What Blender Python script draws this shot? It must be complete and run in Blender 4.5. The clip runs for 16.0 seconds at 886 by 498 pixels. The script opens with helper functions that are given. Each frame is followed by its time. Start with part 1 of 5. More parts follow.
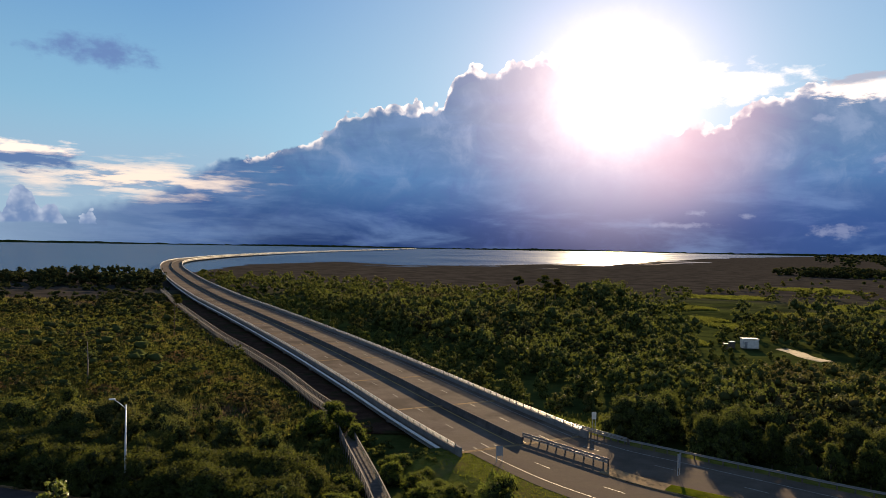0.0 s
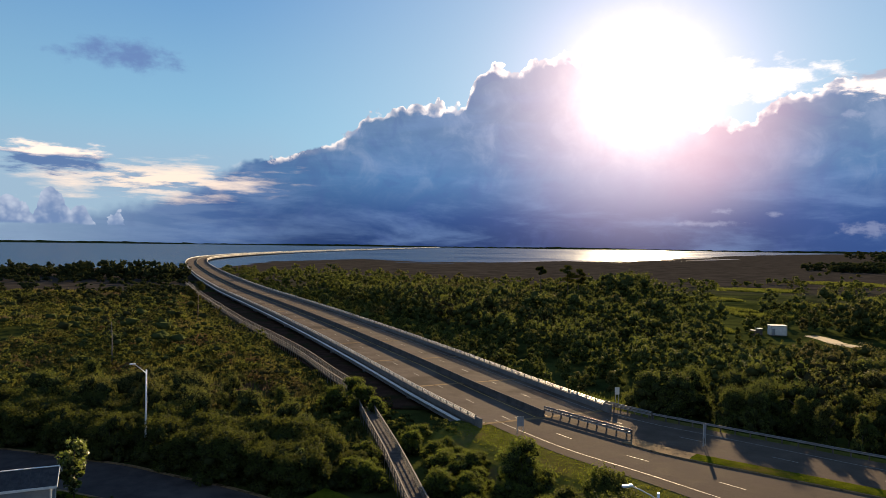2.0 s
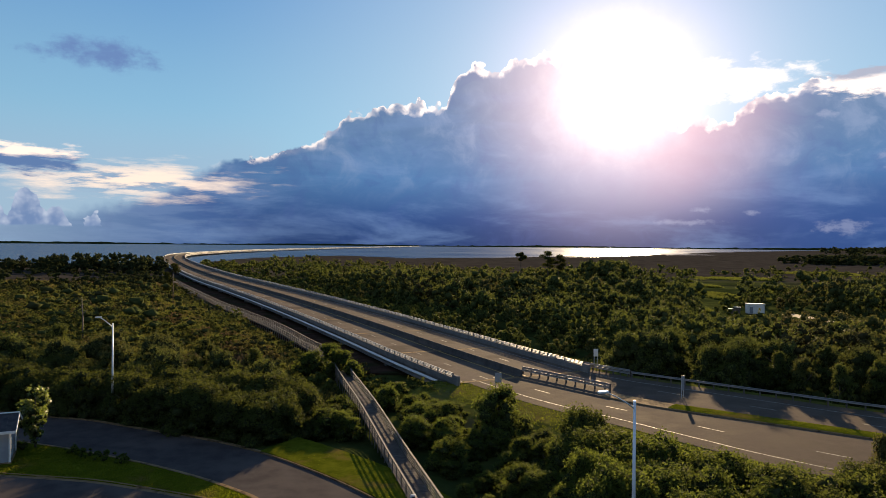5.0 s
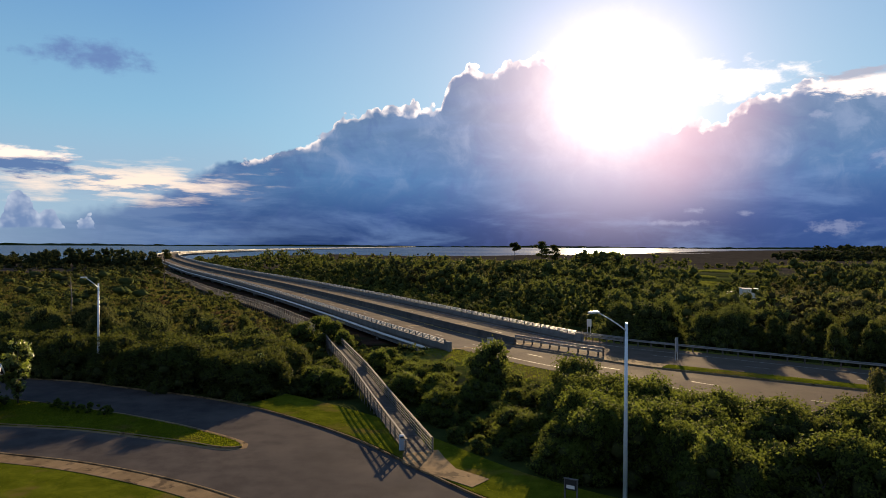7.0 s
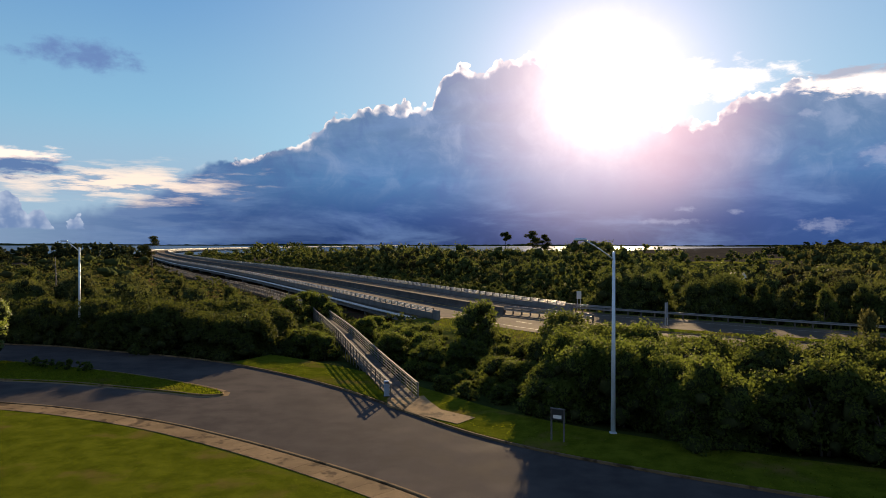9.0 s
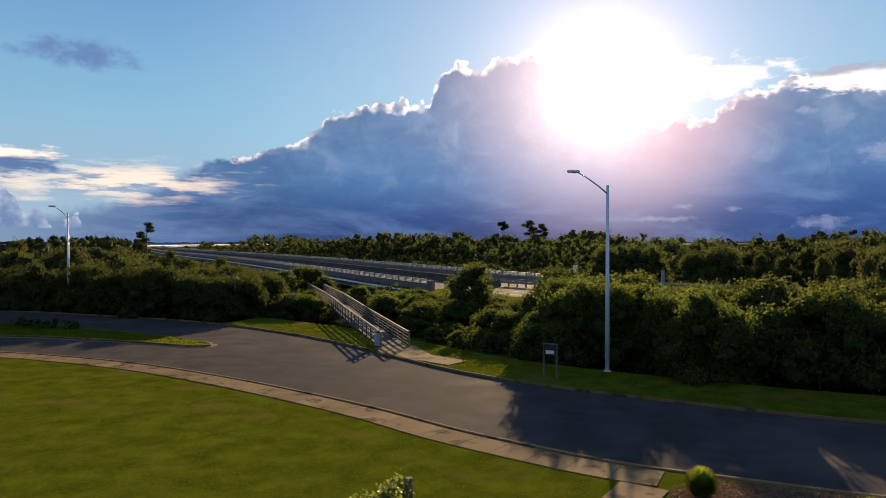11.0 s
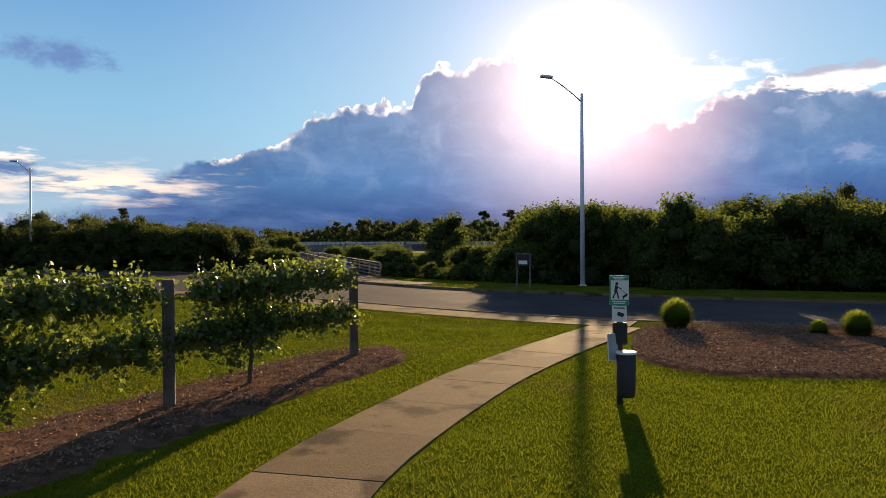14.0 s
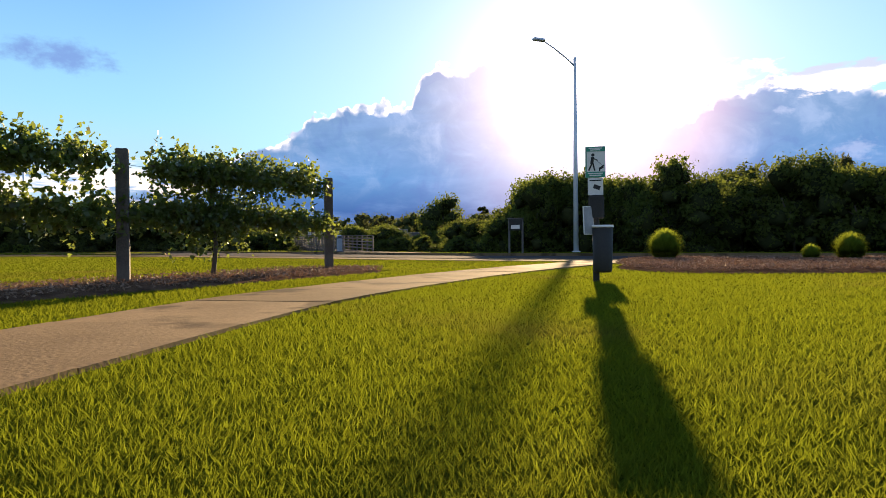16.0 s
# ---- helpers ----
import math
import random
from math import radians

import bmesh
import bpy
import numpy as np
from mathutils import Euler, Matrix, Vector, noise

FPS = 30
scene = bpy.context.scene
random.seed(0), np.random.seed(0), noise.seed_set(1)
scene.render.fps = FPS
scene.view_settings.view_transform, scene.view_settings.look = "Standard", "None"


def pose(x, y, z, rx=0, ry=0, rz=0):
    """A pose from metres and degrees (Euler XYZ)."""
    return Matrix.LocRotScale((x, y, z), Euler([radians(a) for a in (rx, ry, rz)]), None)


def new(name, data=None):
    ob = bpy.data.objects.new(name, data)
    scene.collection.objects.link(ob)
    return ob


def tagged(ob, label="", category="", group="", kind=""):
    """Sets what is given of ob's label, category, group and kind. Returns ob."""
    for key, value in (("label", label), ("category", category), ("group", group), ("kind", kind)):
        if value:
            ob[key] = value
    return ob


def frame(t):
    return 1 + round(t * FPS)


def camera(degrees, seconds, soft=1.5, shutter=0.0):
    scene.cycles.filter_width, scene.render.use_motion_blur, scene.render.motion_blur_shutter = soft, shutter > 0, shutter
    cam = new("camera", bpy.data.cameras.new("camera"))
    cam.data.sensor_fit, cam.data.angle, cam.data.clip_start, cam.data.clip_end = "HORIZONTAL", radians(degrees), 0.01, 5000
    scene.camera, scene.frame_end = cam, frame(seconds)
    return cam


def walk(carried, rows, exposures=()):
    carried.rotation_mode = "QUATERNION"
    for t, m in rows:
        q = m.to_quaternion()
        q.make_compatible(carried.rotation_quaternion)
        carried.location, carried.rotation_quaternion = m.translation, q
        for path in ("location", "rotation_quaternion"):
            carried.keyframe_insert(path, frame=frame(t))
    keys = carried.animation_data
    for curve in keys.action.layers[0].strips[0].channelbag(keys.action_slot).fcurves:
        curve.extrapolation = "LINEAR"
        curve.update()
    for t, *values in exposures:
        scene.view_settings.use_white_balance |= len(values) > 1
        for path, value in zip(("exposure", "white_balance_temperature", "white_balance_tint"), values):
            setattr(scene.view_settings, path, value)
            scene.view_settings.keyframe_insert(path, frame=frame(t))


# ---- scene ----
# seconds; eye x, y, z; turn to the left, tilt up, lean in degrees
ROWS = (
    (0, -3.09, -5.00, 31.35, 4.54, -0.40, 1.01),
    (0.5, -2.98, -4.75, 30.37, 5.51, -0.49, 0.96),
    (1, -2.87, -4.49, 29.21, 6.19, -0.48, 0.90),
    (1.5, -2.77, -4.24, 28.07, 6.46, -0.47, 0.85),
    (2, -2.66, -3.99, 27.05, 6.41, -0.47, 0.80),
    (2.5, -2.55, -3.73, 26.19, 5.73, -0.48, 0.75),
    (3, -2.44, -3.48, 25.24, 5.51, -0.49, 0.70),
    (3.5, -2.33, -3.22, 24.03, 5.45, -0.47, 0.65),
    (4, -2.23, -2.97, 23.12, 5.28, -0.52, 0.60),
    (6.5, -1.68, -1.70, 17.02, 4.49, -0.37, 0.35),
    (7, -1.58, -1.45, 15.85, 4.45, -0.36, 0.31),
    (7.5, -1.47, -1.20, 14.70, 4.37, -0.36, 0.25),
    (8, -1.36, -0.94, 13.56, 4.10, -0.41, 0.21),
    (8.5, -1.25, -0.69, 12.58, 3.89, -0.47, 0.15),
    (9, -1.14, -0.44, 11.53, 3.77, -0.41, 0.10),
    (11.5, -0.60, 0.83, 6.84, 3.49, -0.60, -0.16),
    (12, -0.49, 1.09, 5.91, 2.81, -0.50, -0.20),
    (12.5, -0.39, 1.34, 5.05, 2.31, -0.52, -0.24),
    (13, -0.28, 1.59, 4.18, 2.26, -0.45, -0.30),
    (13.5, -0.17, 1.85, 3.36, 2.17, -0.47, -0.35),
    (14, -0.06, 2.10, 2.60, 2.19, -0.50, -0.39),
    (14.5, 0.05, 2.35, 1.92, 2.18, -0.54, -0.45),
    (15, 0.16, 2.43, 1.36, 2.20, -0.50, -0.50),
    (15.5, 0.27, 2.50, 0.95, 2.20, -0.50, -0.50),
    (16, 0.38, 2.58, 0.68, 2.20, -0.50, -0.50),
)


def stand(x, y, z, turn, tilt, lean):
    return pose(x, y, z, 0, 0, turn) @ pose(0, 0, 0, 90 + tilt, 0, 0) @ pose(0, 0, 0, 0, 0, lean)


cam = camera(65.0, 16.0, soft=0.6)
walk(cam, [(r[0], stand(*r[1:])) for r in ROWS],
     exposures=[(0, 1.0, 6850, 14), (13.2, 1.0, 6850, 14), (14.0, 1.14, 6850, 14), (15.0, 1.48, 6850, 14), (16.0, 1.68, 6850, 14)])

SUN_AZ, SUN_EL = 9.2, 12.2


# ---------------------------------------------------------------- node helpers
class Net:
    def __init__(self, tree):
        self.t = tree

    def n(self, kind, **sockets):
        node = self.t.nodes.new(kind)
        for k, v in sockets.items():
            key = int(k[1:]) if k[0] == "i" and k[1:].isdigit() else k.replace("_", " ")
            self.put(node.inputs[key], v)
        return node

    def put(self, socket, v):
        if isinstance(v, bpy.types.NodeSocket):
            self.t.links.new(v, socket)
        else:
            socket.default_value = v

    def m(self, op, a, b=0.0, c=0.0):
        x = self.n("ShaderNodeMath", i0=a, i1=b, i2=c)
        x.operation = op
        return x.outputs[0]

    def v(self, op, a, b=(0, 0, 0), size=1.0):
        x = self.n("ShaderNodeVectorMath", i0=a, i1=b)
        x.operation = op
        self.put(x.inputs[3], size)
        return x.outputs["Value"] if op == "DOT_PRODUCT" else x.outputs[0]

    def mix(self, fac, a, b, blend="MIX"):
        x = self.n("ShaderNodeMix")
        x.data_type, x.blend_type = "RGBA", blend
        self.put(x.inputs[0], fac)
        self.put(x.inputs[6], a if isinstance(a, bpy.types.NodeSocket) else (*a, 1))
        self.put(x.inputs[7], b if isinstance(b, bpy.types.NodeSocket) else (*b, 1))
        return x.outputs[2]

    def step(self, v, lo, hi, a=0.0, b=1.0):
        x = self.n("ShaderNodeMapRange")
        x.interpolation_type = "SMOOTHSTEP"
        for i, q in enumerate((v, lo, hi, a, b)):
            self.put(x.inputs[i], q)
        return x.outputs[0]

    def noise(self, vec, scale, detail=6.0, rough=0.55, dist=0.0):
        return self.n("ShaderNodeTexNoise", Vector=vec, Scale=scale, Detail=detail, Roughness=rough, Distortion=dist).outputs[0]

    def ramp(self, fac, stops, mode="LINEAR"):
        x = self.n("ShaderNodeValToRGB")
        self.put(x.inputs[0], fac)
        r = x.color_ramp
        r.interpolation = mode
        r.elements[0].position, r.elements[1].position = stops[0][0], stops[-1][0]
        for p, _ in stops[1:-1]:
            r.elements.new(p)
        for e, (p, c) in zip(r.elements, stops):
            e.color = (*c, 1) if isinstance(c, tuple) else (c, c, c, 1)
        return x.outputs[0]


# ---------------------------------------------------------------- sky and sun
def make_world():
    world = bpy.data.worlds.new("sky")
    scene.world = world
    world.use_nodes = True
    tree = world.node_tree
    tree.nodes.clear()
    q = Net(tree)
    way = q.n("ShaderNodeTexCoord").outputs["Generated"]
    sep = q.n("ShaderNodeSeparateXYZ", Vector=way)
    az = q.m("MULTIPLY", q.m("ARCTAN2", sep.outputs[0], sep.outputs[1]), 57.2958)
    el = q.m("MULTIPLY", q.m("ARCSINE", sep.outputs[2]), 57.2958)
    flat = q.n("ShaderNodeCombineXYZ", X=az, Y=el).outputs[0]
    long = q.n("ShaderNodeCombineXYZ", X=az, Y=q.m("MULTIPLY", el, 4.0)).outputs[0]
    to_sun = Vector((math.sin(radians(SUN_AZ)) * math.cos(radians(SUN_EL)), math.cos(radians(SUN_AZ)) * math.cos(radians(SUN_EL)), math.sin(radians(SUN_EL))))
    dot = q.v("DOT_PRODUCT", way, tuple(to_sun))
    off = q.m("MULTIPLY", q.m("ARCCOSINE", q.m("MINIMUM", dot, 1.0)), 57.2958)

    air = q.n("ShaderNodeTexSky")
    air.sky_type, air.sun_disc = "NISHITA", False
    air.sun_elevation, air.sun_rotation = radians(SUN_EL), radians(SUN_AZ)
    air.air_density, air.dust_density, air.ozone_density = 1.0, 0.2, 4.0
    sky = air.outputs[0]
    clear = q.mix(1.0, sky, (0.045, 0.072, 0.092), "MULTIPLY")
    blue = q.mix(q.step(el, 6.0, 26.0), (0.225, 0.46, 0.63), (0.085, 0.25, 0.55))
    blue = q.mix(q.step(el, 24.0, 70.0), blue, (0.03, 0.085, 0.21))
    clear = q.mix(0.75, clear, blue)
    clear = q.v("SCALE", clear, size=q.step(off, 35.0, 125.0, 1.0, 0.68))
    low = q.m("MULTIPLY", q.step(el, 11.0, 4.0), q.step(az, -14.0, -22.0))
    clear = q.mix(q.m("MULTIPLY", low, 0.7), clear, (0.26, 0.38, 0.54))
    decks = q.noise(way, 2.2, 5.0, 0.6)
    clear = q.mix(q.m("MULTIPLY", q.step(off, 60.0, 110.0), q.step(decks, 0.40, 0.55)), clear, (0.17, 0.25, 0.37))
    veil = q.step(off, 5.0, 36.0, 1.0, 0.0)
    clear = q.mix(q.m("MULTIPLY", veil, 0.42), clear, (0.52, 0.68, 0.82))

    def cells(vec, scale):
        x = q.n("ShaderNodeTexVoronoi", Vector=vec, Scale=scale)
        x.feature = "SMOOTH_F1"
        q.put(x.inputs["Smoothness"], 0.6)
        return q.m("SUBTRACT", 0.5, x.outputs["Distance"])

    # great bank of cloud: its upper edge over the bearing
    stops = ((-60, 0.6), (-45, 1.0), (-35, 2.2), (-29, 3.4), (-26, 4.6), (-23.4, 6.0), (-22.2, 6.4), (-20.1, 6.5), (-17.5, 7.4), (-14.8, 8.3), (-13.6, 9.4),
             (-12.9, 10.5), (-8.9, 11.0), (-4.7, 11.4), (-3.9, 13.4), (-2.4, 14.6), (-1.0, 13.8), (0.9, 14.7), (3.2, 15.2), (6.5, 14.6), (9.5, 12.6),
             (11.5, 10.6), (13.4, 9.6), (17.4, 9.5), (18.6, 10.8), (21.3, 11.6), (24.2, 11.9), (27.3, 11.2), (32.0, 9.8), (40.0, 8.0), (60, 3.0))
    edge = q.m("MULTIPLY", q.ramp(q.m("DIVIDE", q.m("ADD", az, 60.0), 120.0), [((a + 60) / 120, e / 20) for a, e in stops]), 20.0)
    bent = q.v("ADD", flat, q.v("SCALE", q.n("ShaderNodeTexNoise", Vector=flat, Scale=0.7, Detail=4.0).outputs["Color"], size=0.9))
    puff = q.noise(flat, 0.55, 7.0, 0.62)
    lobes = q.m("ADD", q.m("MULTIPLY", cells(bent, 0.75), 1.25), q.m("ADD", q.m("MULTIPLY", cells(bent, 1.7), 0.7), q.m("MULTIPLY", cells(bent, 4.0), 0.18)))
    lobes = q.m("MULTIPLY", lobes, q.step(az, -16.0, -12.0, 0.45, 1.0))
    top = q.m("ADD", edge, lobes)
    depth = q.m("SUBTRACT", top, el)
    streaks = q.noise(q.n("ShaderNodeCombineXYZ", X=az, Y=q.m("MULTIPLY", el, 9.0)).outputs[0], 0.16, 6.0, 0.6, 0.4)
    bank = q.m("MULTIPLY", q.step(depth, -0.03, q.step(az, -20.0, -25.0, 0.16, 1.3)), q.step(q.m("ADD", az, q.m("MULTIPLY", q.m("SUBTRACT", streaks, 0.5), 10.0)), -40.0, -24.0, 0.45, 1.0))
    body = q.noise(long, 0.10, 7.0, 0.6, 0.3)
    fine = q.noise(bent, 0.33, 9.0, 0.6, 0.6)
    tone = q.ramp(q.m("DIVIDE", el, 16.0), [(0.0, (0.017, 0.046, 0.155)), (0.13, (0.024, 0.070, 0.225)), (0.33, (0.064, 0.175, 0.385)), (0.62, (0.100, 0.195, 0.365)), (1.0, (0.15, 0.23, 0.38))])
    east = q.m("MULTIPLY", q.step(az, 14.0, 24.0), q.step(el, 7.0, 3.0))
    tone = q.mix(q.m("MULTIPLY", east, 0.6), tone, (0.030, 0.082, 0.265))
    tone = q.mix(q.m("MULTIPLY", q.step(az, -15.0, -28.0), 0.75), tone, q.mix(q.step(streaks, 0.40, 0.62), (0.065, 0.150, 0.37), (0.13, 0.235, 0.46)))
    tone = q.mix(q.m("MULTIPLY", q.step(body, 0.44, 0.70), 0.45), tone, (0.15, 0.27, 0.52))
    tone = q.mix(q.m("MULTIPLY", q.step(fine, 0.48, 0.72), q.m("MULTIPLY", q.step(el, 2.0, 9.0), 0.45)), tone, (0.26, 0.36, 0.56))
    tone = q.mix(q.m("MULTIPLY", q.step(fine, 0.50, 0.34), 0.28), tone, (0.05, 0.10, 0.30))
    tone = q.mix(q.m("MULTIPLY", q.step(off, 4.0, 15.0, 1.0, 0.0), 0.40), tone, (0.50, 0.50, 0.56))
    rose = q.m("MULTIPLY", q.m("MULTIPLY", q.step(az, 8.0, 15.0), q.step(az, 26.0, 18.0)), q.m("MULTIPLY", q.step(el, 1.0, 6.0), q.step(off, 16.0, 6.0)))
    tone = q.mix(q.m("MULTIPLY", rose, 0.48), tone, (0.50, 0.33, 0.42))
    lit = q.m("MULTIPLY", q.step(depth, 0.10, 0.80, 1.0, 0.0), q.step(off, 15.0, 30.0, 1.0, 0.0))
    lit = q.m("MULTIPLY", lit, q.step(cells(bent, 1.2), -0.15, 0.22, 0.25, 1.0))
    spot = q.m("MULTIPLY", q.step(depth, 0.0, 0.5, 1.0, 0.0), q.step(puff, 0.50, 0.62))
    tone = q.mix(q.m("MAXIMUM", lit, q.m("MULTIPLY", spot, 0.8)), tone, (1.25, 1.18, 1.12))
    tone = q.v("SCALE", tone, size=q.step(az, -20.0, -8.0, 0.85, 1.0))
    col = q.mix(bank, clear, tone)

    def blob(a, e, wa, we, lo, hi, scale, stretch):
        u = q.m("DIVIDE", q.m("SUBTRACT", az, a), wa)
        v = q.m("DIVIDE", q.m("SUBTRACT", el, e), we)
        r = q.m("SQRT", q.m("ADD", q.m("MULTIPLY", u, u), q.m("MULTIPLY", v, v)))
        vec = q.n("ShaderNodeCombineXYZ", X=az, Y=q.m("MULTIPLY", el, stretch)).outputs[0]
        k = q.noise(vec, scale, 7.0, 0.6)
        return q.step(q.m("ADD", q.m("SUBTRACT", 1.0, r), q.m("MULTIPLY", q.m("SUBTRACT", k, 0.5), 2.4)), lo, hi), v, k

    cream, v, k = blob(-28.6, 4.5, 9.2, 1.7, -0.1, 1.0, 0.24, 6.0)
    col = q.mix(q.m("MULTIPLY", cream, 0.90), col, q.mix(q.step(k, 0.40, 0.52), (0.16, 0.25, 0.42), (0.84, 0.74, 0.64)))
    drift, v, k = blob(-36.0, 5.75, 5.4, 1.25, 0.05, 0.6, 0.4, 4.2)
    col = q.mix(drift, col, q.mix(q.step(q.m("ADD", v, q.m("MULTIPLY", k, 1.5)), 0.75, 1.25), (0.085, 0.17, 0.36), (0.88, 0.80, 0.74)))
    def tower(a, wide, high):
        u = q.m("DIVIDE", q.m("SUBTRACT", az, a), wide)
        return q.m("MULTIPLY", q.m("EXPONENT", q.m("MULTIPLY", q.m("MULTIPLY", u, u), -1.0)), high)

    crest = q.m("ADD", q.m("MAXIMUM", q.m("MAXIMUM", tower(-35.8, 1.4, 3.9), tower(-38.6, 2.6, 2.9)), q.m("MAXIMUM", tower(-34.0, 1.1, 2.6), tower(-31.6, 0.9, 2.1))),
                q.m("ADD", q.m("MULTIPLY", cells(bent, 1.4), 0.9), q.m("MULTIPLY", cells(bent, 3.2), 0.35)))
    below = q.m("SUBTRACT", crest, el)
    heap = q.m("MULTIPLY", q.step(below, 0.0, 0.14), q.step(q.m("ADD", el, q.m("MULTIPLY", puff, 0.4)), 1.15, 1.35))
    shade = q.m("ADD", q.m("MULTIPLY", below, -0.28), q.m("ADD", cells(bent, 1.4), q.m("MULTIPLY", cells(bent, 3.2), 0.5)))
    col = q.mix(heap, col, q.mix(q.step(shade, -0.7, 0.5), (0.12, 0.21, 0.40), (0.36, 0.46, 0.62)))
    lone, _, _ = blob(-31.2, 13.5, 5.2, 1.35, 0.0, 1.0, 0.55, 1.6)
    col = q.mix(q.m("MULTIPLY", lone, 0.9), col, (0.10, 0.19, 0.42))
    wisp, _, _ = blob(17.0, 12.4, 6.5, 1.5, 0.0, 0.9, 0.4, 2.2)
    col = q.mix(q.m("MULTIPLY", wisp, 0.9), col, (1.3, 1.2, 1.1))
    strip, v, k = blob(28.0, 11.5, 6.0, 1.1, 0.0, 0.5, 0.45, 3.0)
    col = q.mix(q.m("MULTIPLY", strip, 0.92), col, q.mix(q.step(q.m("ADD", v, k), 0.5, 1.0), (1.1, 1.03, 0.98), (0.33, 0.38, 0.50)))
    for a, e, wa, we in ((15.5, 2.75, 1.0, 0.28), (19.0, 2.5, 0.8, 0.25), (14.0, 1.8, 3.0, 0.3), (23.9, 9.5, 0.9, 0.35), (25.0, 1.4, 2.2, 0.6), (28.5, 6.3, 1.6, 1.0)):
        bit, _, _ = blob(a, e, wa, we, 0.0, 0.9, 1.2, 1.6)
        col = q.mix(q.m("MULTIPLY", bit, 0.34), col, (0.36, 0.43, 0.62))

    col = q.mix(1.0, col, (1.11, 1.05, 1.0), "MULTIPLY")

    # bright air round the sun
    near = q.m("MAXIMUM", q.m("ADD", off, q.m("MULTIPLY", q.m("SUBTRACT", puff, 0.5), 2.6)), 0.0)
    core = q.m("MULTIPLY", q.m("EXPONENT", q.m("MULTIPLY", q.m("POWER", q.m("DIVIDE", near, 3.2), 1.8), -1.0)), 1.55)
    halo = q.m("EXPONENT", q.m("MULTIPLY", q.m("POWER", q.m("DIVIDE", off, 7.6), 1.8), -1.0))
    glow = q.v("SCALE", (0.72, 0.46, 0.46), size=halo)
    heart = q.v("SCALE", (1.0, 0.90, 0.74), size=core)
    col = q.mix(1.0, col, glow, "ADD")
    col = q.mix(1.0, col, heart, "ADD")
    back = q.n("ShaderNodeBackground", Color=col, Strength=0.615)
    out = q.n("ShaderNodeOutputWorld")
    tree.links.new(back.outputs[0], out.inputs[0])


make_world()
sun_data = bpy.data.lights.new("sun", "SUN")
sun_data.energy, sun_data.angle, sun_data.color = 5.0, radians(0.6), (1.0, 0.75, 0.43)
sun = new("sun", sun_data)
sun.rotation_euler = Euler((radians(90 - SUN_EL), 0, radians(180 - SUN_AZ)))
tagged(sun, kind="structure")


# ---------------------------------------------------------------- materials
def surface(name, dark, light, scale=1.0, rough=0.8, bump=0.3, fine=30.0, metal=0.0, spec=0.5, patch=None, patch_scale=0.1, per=0.0, patch_range=(0.48, 0.66)):
    m = bpy.data.materials.new(name)
    m.use_nodes = True
    q = Net(m.node_tree)
    shader = m.node_tree.nodes["Principled BSDF"]
    pos = q.n("ShaderNodeNewGeometry").outputs["Position"]
    a, b = q.noise(pos, scale, 5.0, 0.6), q.noise(pos, scale * fine, 3.0, 0.6)
    k = q.m("ADD", q.m("MULTIPLY", a, 0.6), q.m("MULTIPLY", b, 0.4))
    col = q.mix(q.step(k, 0.34, 0.66), dark, light)
    if patch:
        col = q.mix(q.step(q.noise(pos, patch_scale, 4.0, 0.6), *patch_range), col, patch)
    if per:
        rnd = q.n("ShaderNodeObjectInfo").outputs["Random"]
        col = q.mix(1.0, col, q.ramp(rnd, [(0.0, 1.0 - per), (1.0, 1.0 + per)]), "MULTIPLY")
    q.put(shader.inputs["Base Color"], col)
    q.put(shader.inputs["Roughness"], q.step(a, 0.2, 0.8, max(rough - 0.12, 0.02), min(rough + 0.1, 1.0)))
    shader.inputs["Metallic"].default_value = metal
    shader.inputs["Specular IOR Level"].default_value = spec
    if bump:
        bp = q.n("ShaderNodeBump", Strength=bump, Distance=0.02, Height=b)
        q.put(shader.inputs["Normal"], bp.outputs[0])
    return m


def leafy(name, dark, light, glow, through_share=0.42, rough=0.6, gloss=0.0, dull=(0.05, 0.045, 0.02), dull_scale=0.022, dull_share=0.55):
    m = bpy.data.materials.new(name)
    m.use_nodes = True
    tree = m.node_tree
    q = Net(tree)
    rnd = q.n("ShaderNodeNewGeometry").outputs["Random Per Island"]
    one = q.n("ShaderNodeObjectInfo").outputs["Random"]
    pos = q.n("ShaderNodeNewGeometry").outputs["Position"]
    k = q.m("ADD", q.m("MULTIPLY", rnd, 0.30), q.m("ADD", q.m("MULTIPLY", one, 0.2), q.m("MULTIPLY", q.noise(pos, 0.09, 3.0), 0.60)))
    old = q.m("MULTIPLY", q.step(q.noise(pos, dull_scale, 4.0, 0.6), 0.50, 0.66), dull_share)
    col = q.mix(old, q.mix(q.step(k, 0.25, 0.85), dark, light), dull)
    shader = tree.nodes["Principled BSDF"]
    q.put(shader.inputs["Base Color"], col)
    shader.inputs["Roughness"].default_value = rough
    shader.inputs["Specular IOR Level"].default_value = gloss
    tr = q.n("ShaderNodeBsdfTranslucent", Color=q.mix(old, q.mix(q.step(k, 0.25, 0.85), tuple(0.6 * c for c in glow), glow), tuple(1.6 * c for c in dull)))
    both = q.n("ShaderNodeMixShader", Fac=through_share)
    tree.links.new(shader.outputs[0], both.inputs[1])
    tree.links.new(tr.outputs[0], both.inputs[2])
    tree.links.new(both.outputs[0], tree.nodes["Material Output"].inputs[0])
    return m


